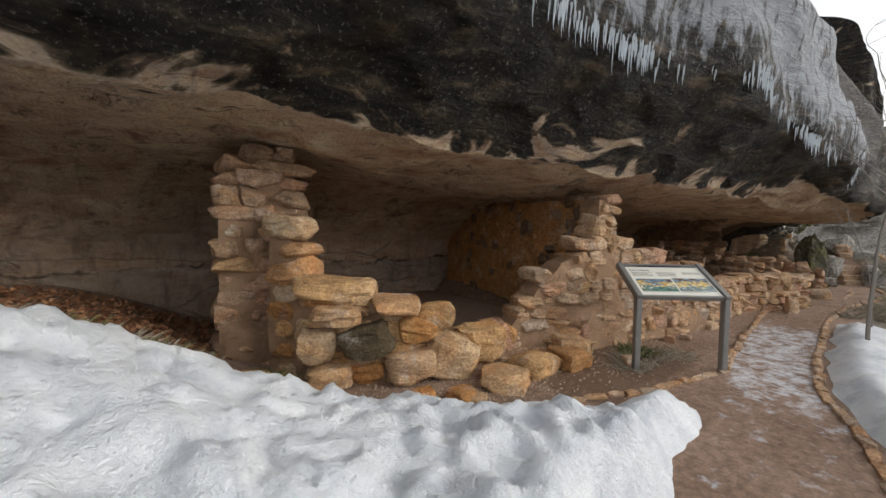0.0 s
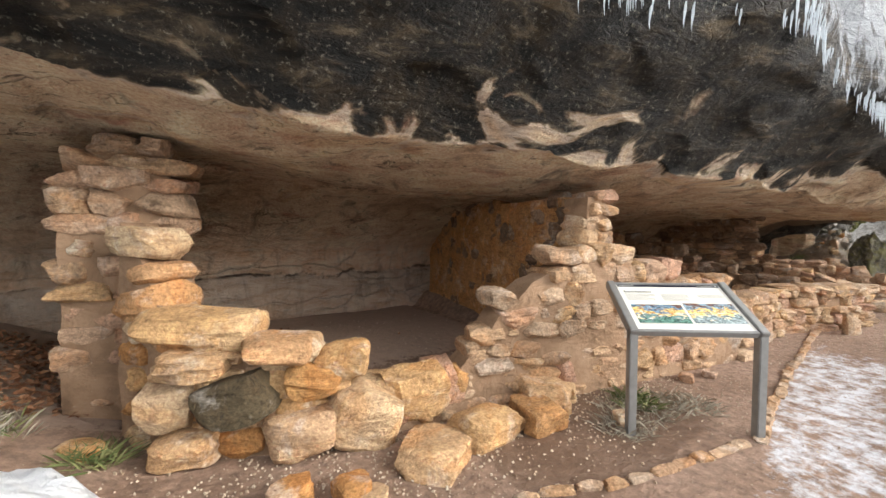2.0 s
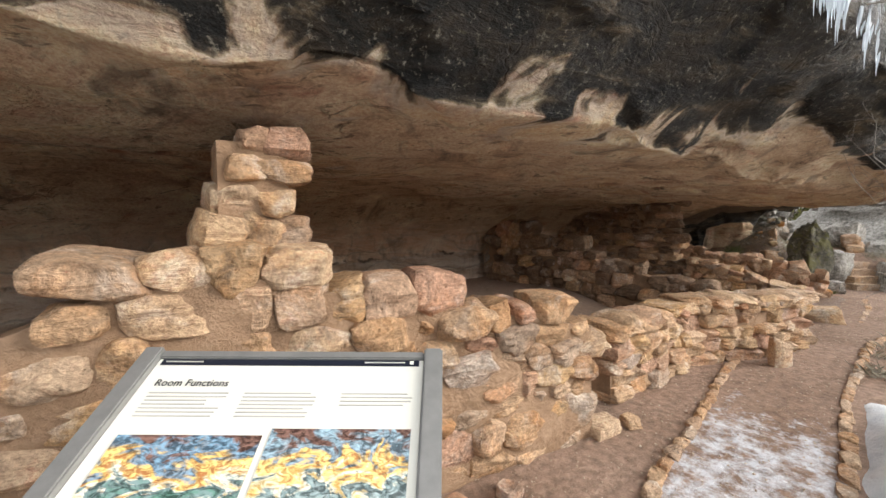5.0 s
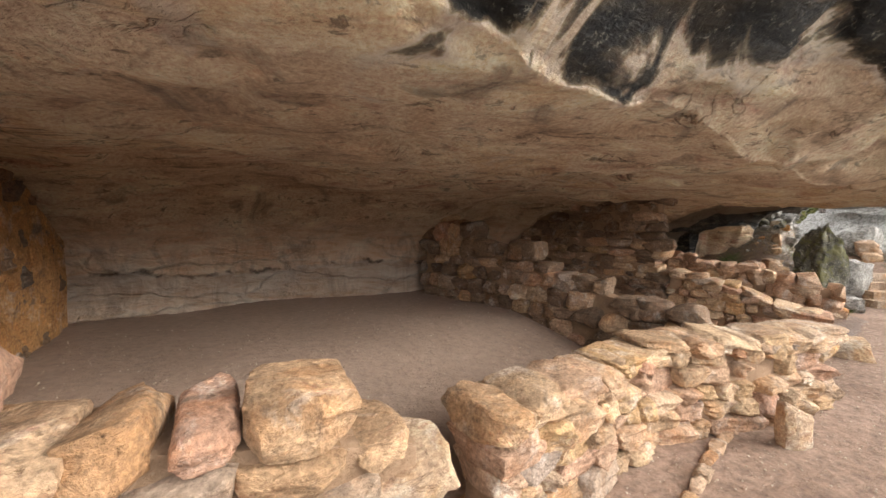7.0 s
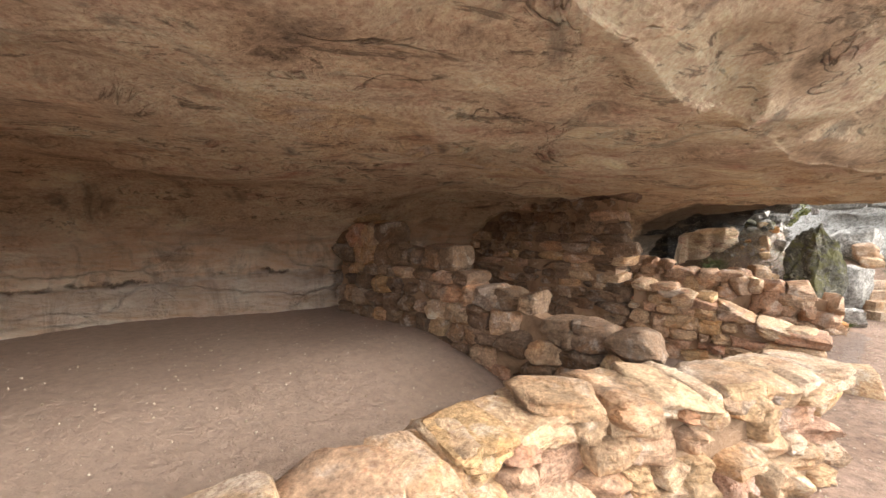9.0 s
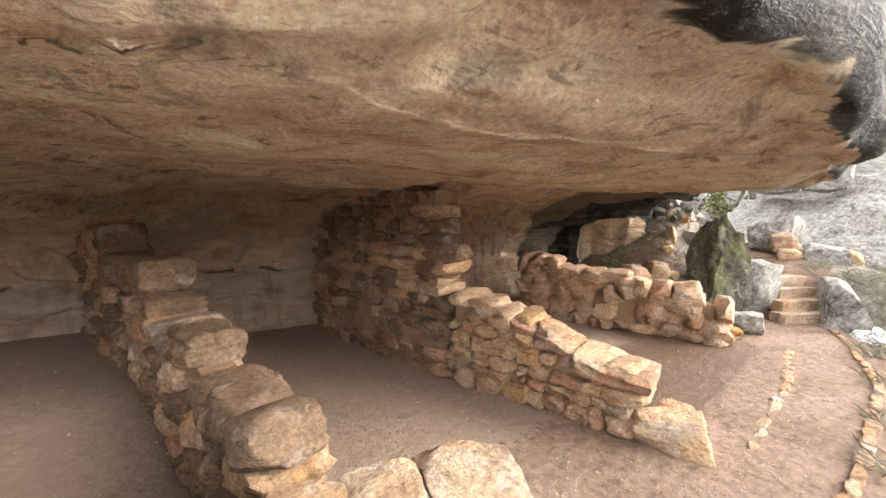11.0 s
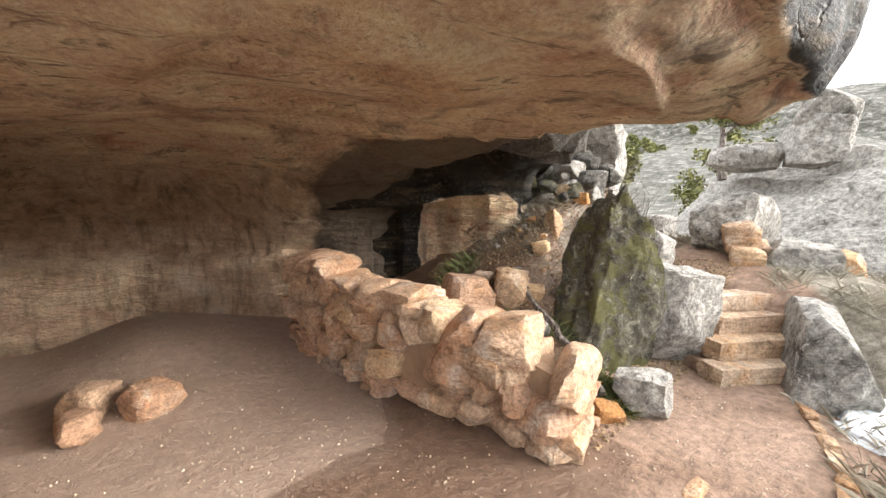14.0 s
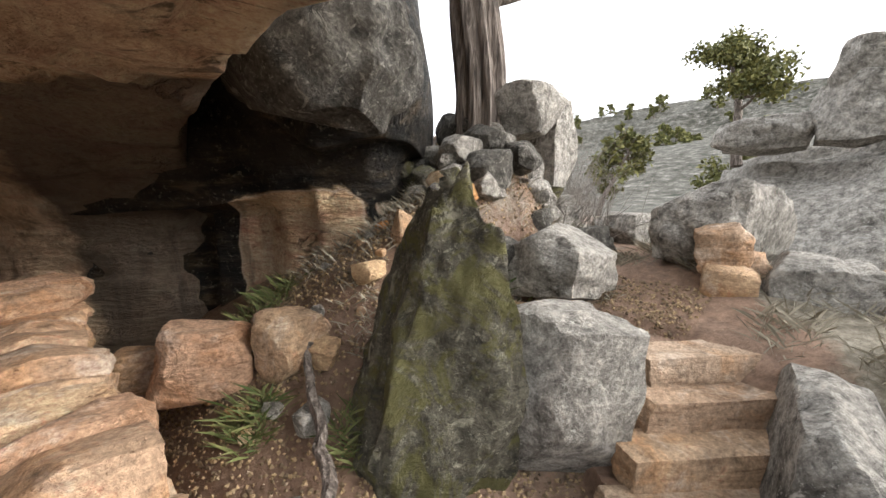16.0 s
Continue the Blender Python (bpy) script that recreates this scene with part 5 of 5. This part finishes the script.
hill_me = grid_mesh("canyon_side", spread(32, 165, 0.8), spread(-25, 75, 0.55), hill_place, GROUND, {"far": lambda r, a: 1.0})
tagged(new("backdrop_canyon_side", hill_me), "far canyon side with limestone ledges and scrub", "hillside", kind="structure")
rnd_far = random.Random(5)
for i in range(90):
    r, a, h = rnd_far.uniform(40, 130), rnd_far.uniform(12, 46), rnd_far.uniform(2.4, 4.6)
    t = juniper("dark green juniper on the canyon slope", 15 + r * math.cos(radians(a)), 2 + r * math.sin(radians(a)), hill_z(r, a) - 0.3, h, h * 0.9, 60 + i, 380, 0.36)
    t["group"] = "junipers on the slope"


def old_juniper():
    rnd = random.Random(77)
    t = thing("old_juniper", "old juniper with shredding grey bark on the rubble", "tree")
    base = W(17.72, 4.1, 1.55)
    top = base + Vector((0.12, 0.05, 3.2))
    pts = [base.lerp(top, k / 22) + Vector((0.05 * math.sin(k * 0.35), 0.03 * math.cos(k * 0.5), 0)) for k in range(23)]
    bm = bmesh.new()
    limb(bm, pts, 0.25, 0.15, 44, 0.16, 2)
    part("trunk", bm, BARK, t)
    for a in range(7):
        bm = bmesh.new()
        d = Vector((math.cos(a * 0.9), math.sin(a * 0.9), -0.45))
        limb(bm, wander(base + Vector((0, 0, 0.22)) + d * 0.12, d, 0.5, 6, 0.15, rnd), 0.07, 0.015, 8, 0.15, a)
        part("root", bm, BARK, t)
    right = W(1, -0.55) - W(0, 0)
    for at, way, le, r in ((11, right + Vector((0, 0, 0.35)), 1.3, 0.05), (13, -right + Vector((0, 0, 0.7)), 0.8, 0.03), (18, right + Vector((0, 0, 0.9)), 1.2, 0.05)):
        bm = bmesh.new()
        b = wander(pts[at], way, le, 8, 0.08, rnd)
        limb(bm, b, r, r * 0.4, 10, 0.1)
        for _ in range(3):
            limb(bm, wander(b[rnd.randint(4, 8)], way + Vector((rnd.gauss(0, 1), rnd.gauss(0, 1), rnd.gauss(0, 1))), 0.3, 4, 0.2, rnd), r * 0.3, r * 0.1, 5)
        part("branch", bm, BARK, t)


old_juniper()


def tufts(name, label, spots, mat, blade, width, count, seed):
    rnd = random.Random(seed)
    verts, faces = [], []
    for s, n, r in spots:
        for _ in range(count):
            a, q = rnd.uniform(0, 6.28), r * math.sqrt(rnd.random())
            ss, nn = s + q * math.cos(a), n + q * math.sin(a)
            p = W(ss, nn, ground(ss, nn) - 0.01)
            d = Vector((rnd.gauss(0, 0.7), rnd.gauss(0, 0.7), 1)).normalized() * blade * rnd.uniform(0.5, 1.3)
            sd = d.cross(Vector((rnd.gauss(0, 1), rnd.gauss(0, 1), 0.1))).normalized() * width
            i = len(verts)
            verts += [p - sd, p + sd, p + d * 0.6 + sd * 0.6 + Vector((d.x, d.y, 0)) * 0.2, p + d + Vector((d.x, d.y, -0.1 * d.z)) * 0.6]
            faces += [(i, i + 1, i + 2), (i, i + 2, i + 3)]
    me = bpy.data.meshes.new(name)
    me.from_pydata([tuple(v) for v in verts], [], faces)
    me.materials.append(mat)
    return tagged(new(name, me), label, "grass", kind="stuff")


rg = random.Random(4)
verge = []
for _ in range(240):
    s = rg.uniform(9.5, 20)
    verge.append((s, lerp_table(s, KERB_R) - rg.uniform(0.12, 3.0) ** 1.1, 0.16))
tufts("verge_grass", "dry pale grass on the outer verge", verge, GRASS, 0.14, 0.003, 60, 1)
slope = [(rg.uniform(16.2, 18.8), rg.uniform(3.0, 4.4), 0.18) for _ in range(60)]
tufts("slope_grass", "dry grass tufts on the rubble slope", slope, GRASS, 0.09, 0.0014, 110, 2)
tufts("green_grass", "green grass tufts by the rocks", [(15.75, 2.45, 0.12), (15.9, 2.6, 0.12), (16.0, 3.0, 0.1), (15.6, 3.3, 0.12), (17.3, 3.1, 0.25), (15.9, 4.2, 0.2), (15.6, 4.0, 0.2), (0.4, 4.0, 0.15), (-0.3, 4.3, 0.3), (-1.0, 4.6, 0.3), (4.2, 2.6, 0.15), (10.7, 2.35, 0.08), (16.9, 3.2, 0.2)], GREENGRASS, 0.13, 0.0022, 240, 3)
tufts("sign_grass", "frosted dry grass below the sign", [(4.3, 2.5, 0.3), (4.0, 2.5, 0.3), (4.6, 2.3, 0.25), (3.7, 2.4, 0.2)], GRASS, 0.09, 0.002, 260, 5)
tufts("bank_grass", "dry grass on the bank beside the snow", [(-0.2 - 0.3 * k, 4.35 + 0.12 * k + rg.uniform(-0.2, 0.2), 0.25) for k in range(9)], GRASS, 0.12, 0.002, 160, 6)


def scatter_leaves():
    rnd = random.Random(11)
    bm = bmesh.new()
    for _ in range(3200):
        s = rnd.gauss(-0.6, 0.9)
        n = rnd.uniform(4.6, 6.5)
        if s > 0.3 and n < 5:
            continue
        p = W(s, n, ground(s, n) + rnd.uniform(0.0, 0.04))
        u = Vector((rnd.gauss(0, 1), rnd.gauss(0, 1), rnd.gauss(0, 0.4))).normalized() * rnd.uniform(0.02, 0.045)
        v = u.cross(Vector((rnd.gauss(0, 0.4), rnd.gauss(0, 0.4), 1))).normalized() * u.length * 0.6
        bm.faces.new([bm.verts.new(p - u), bm.verts.new(p + v + Vector((0, 0, 0.008))), bm.verts.new(p + u), bm.verts.new(p - v + Vector((0, 0, 0.008)))])
    tagged(new("fallen_leaves", mesh_from("fallen_leaves", bm, LEAF, False)), "brown fallen oak leaves drifted against the rock", "leaves", kind="stuff")


scatter_leaves()


def gravel(name, label, count, region, size, mat, seed):
    rnd = random.Random(seed)
    verts, faces = [], []
    for _ in range(count):
        s, n = region(rnd)
        r = size * rnd.uniform(0.4, 1.5)
        c = W(s, n, ground(s, n) + r * 0.25)
        i = len(verts)
        q = Euler((rnd.uniform(0, 6), rnd.uniform(0, 6), rnd.uniform(0, 6))).to_matrix()
        for d in ((1, 0, 0), (-1, 0, 0), (0, 1, 0), (0, -1, 0), (0, 0, 1), (0, 0, -1)):
            verts.append(c + q @ (Vector(d) * r * rnd.uniform(0.55, 1.1)))
        for f in ((0, 2, 4), (2, 1, 4), (1, 3, 4), (3, 0, 4), (2, 0, 5), (1, 2, 5), (3, 1, 5), (0, 3, 5)):
            faces.append(tuple(i + k for k in f))
    me = bpy.data.meshes.new(name)
    me.from_pydata([tuple(v) for v in verts], [], faces)
    me.materials.append(mat)
    return tagged(new(name, me), label, "gravel", kind="stuff")


RUBBLE = material("damp_rubble_chips", build_leaf((0.10, 0.07, 0.045), (0.42, 0.30, 0.17)))
PEBBLE = material("mixed_pebbles", build_leaf((0.28, 0.20, 0.13), (0.60, 0.50, 0.38)))
gravel("rubble_gravel", "broken yellow gravel below the alcove", 13000, lambda r: (r.uniform(15.2, 18.4), r.uniform(2.3, 4.6)), 0.012, RUBBLE, 1)
gravel("wall_gravel", "small pebbles scattered in front of the first walls", 3800, lambda r: (r.uniform(0.2, 5.2), r.gauss(3.0, 0.45)), 0.010, PEBBLE, 2)
gravel("path_gravel", "scattered pebbles on the soil", 3600, lambda r: (r.uniform(4.5, 16.5), r.uniform(1.4, 3.6)), 0.007, PEBBLE, 3)
gravel("room_gravel", "tiny stones on the room floors", 2600, lambda r: (r.uniform(1.2, 14.3), r.uniform(3.2, 6.3)), 0.008, PEBBLE, 4)


# ---- icicles ----
def icicles():
    rnd = random.Random(21)
    hang = thing("icicle_fringe", "fringe of white icicles along the dripping lip", "icicles")
    for k in range(280):
        s = rnd.choice([rnd.uniform(1.2, 9.5), rnd.gauss(2.4, 0.3), rnd.gauss(5.2, 0.25), rnd.gauss(7.0, 0.3), rnd.gauss(3.2, 0.15)])
        v = rnd.uniform(9.95, 10.15)
        p = shell(s, v)
        le = rnd.uniform(0.05, 0.18) * (1.7 if rnd.random() < 0.2 else 1)
        bm = bmesh.new()
        pts = [p + Vector((0.004 * math.sin(i), 0, 0.04 - (le + 0.04) * i / 6)) for i in range(7)]
        limb(bm, pts, rnd.uniform(0.006, 0.016), 0.001, 6, 0.25, k)
        part("icicle", bm, ICE, hang)


icicles()


# ---- dead wood and twigs ----
def dead_branch():
    rnd = random.Random(5)
    t = thing("dead_branch", "weathered grey root lying over the rubble", "branch")
    bm = bmesh.new()
    pts = [W(15.93, 3.42, 0.74), W(15.87, 3.25, 0.60), W(15.83, 3.05, 0.46), W(15.80, 2.85, 0.32), W(15.72, 2.65, 0.19), W(15.65, 2.5, 0.08)]
    fine = []
    for a, b in zip(pts, pts[1:]):
        for k in range(5):
            fine.append(a.lerp(b, k / 5) + Vector((rnd.gauss(0, 0.008), rnd.gauss(0, 0.008), rnd.gauss(0, 0.006))))
    limb(bm, fine, 0.018, 0.034, 14, 0.25, 4)
    part("stem", bm, BARK, t)


dead_branch()
tw = thing("dead_twig", "bare dark twig poking out of the snow", "twig")
bm = bmesh.new()
bare_branches(bm, W(-0.98, 1.95, ground(-0.98, 1.95) + 0.1), Vector((0.05, 0.1, 1)), 0.26, 0.005, 1, random.Random(8))
part("stem", bm, BARK, tw)


def shrub(label, s, n, height, seed):
    rnd = random.Random(seed)
    t = thing("bare_shrub", label, "shrub", "bare shrubs by the path")
    for _ in range(26):
        bm = bmesh.new()
        p = W(s + rnd.gauss(0, 0.15), n + rnd.gauss(0, 0.15), ground(s, n) - 0.05)
        bare_branches(bm, p, Vector((rnd.gauss(0, 0.45), rnd.gauss(0, 0.45), 1)), height * rnd.uniform(0.5, 0.9), 0.007, 2, rnd, 3)
        part("stem", bm, TWIG, t)


for i, (s, n, h) in enumerate([(19.4, 4.1, 1.1), (20.2, 4.9, 1.4), (21.3, 5.7, 1.6), (18.3, 0.6, 0.7), (17.3, 0.7, 0.6), (20.0, 0.2, 0.8), (15.9, 0.4, 0.5), (18.9, 3.95, 0.7)]):
    shrub("tangled bare grey shrub", s, n, h, 60 + i)
for i, (s, n, r) in enumerate([(16.9, 1.25, 0.32), (16.5, 1.15, 0.22), (17.9, 3.9, 0.12)]):
    boulder("snow_patch", "small melting patch of snow", s, n, ground(s, n) + 0.015, (r * 2, r, 0.08), i, SNOW, 400 + i, cuts=8, round_=0.9, rough=0.3, chips=0)
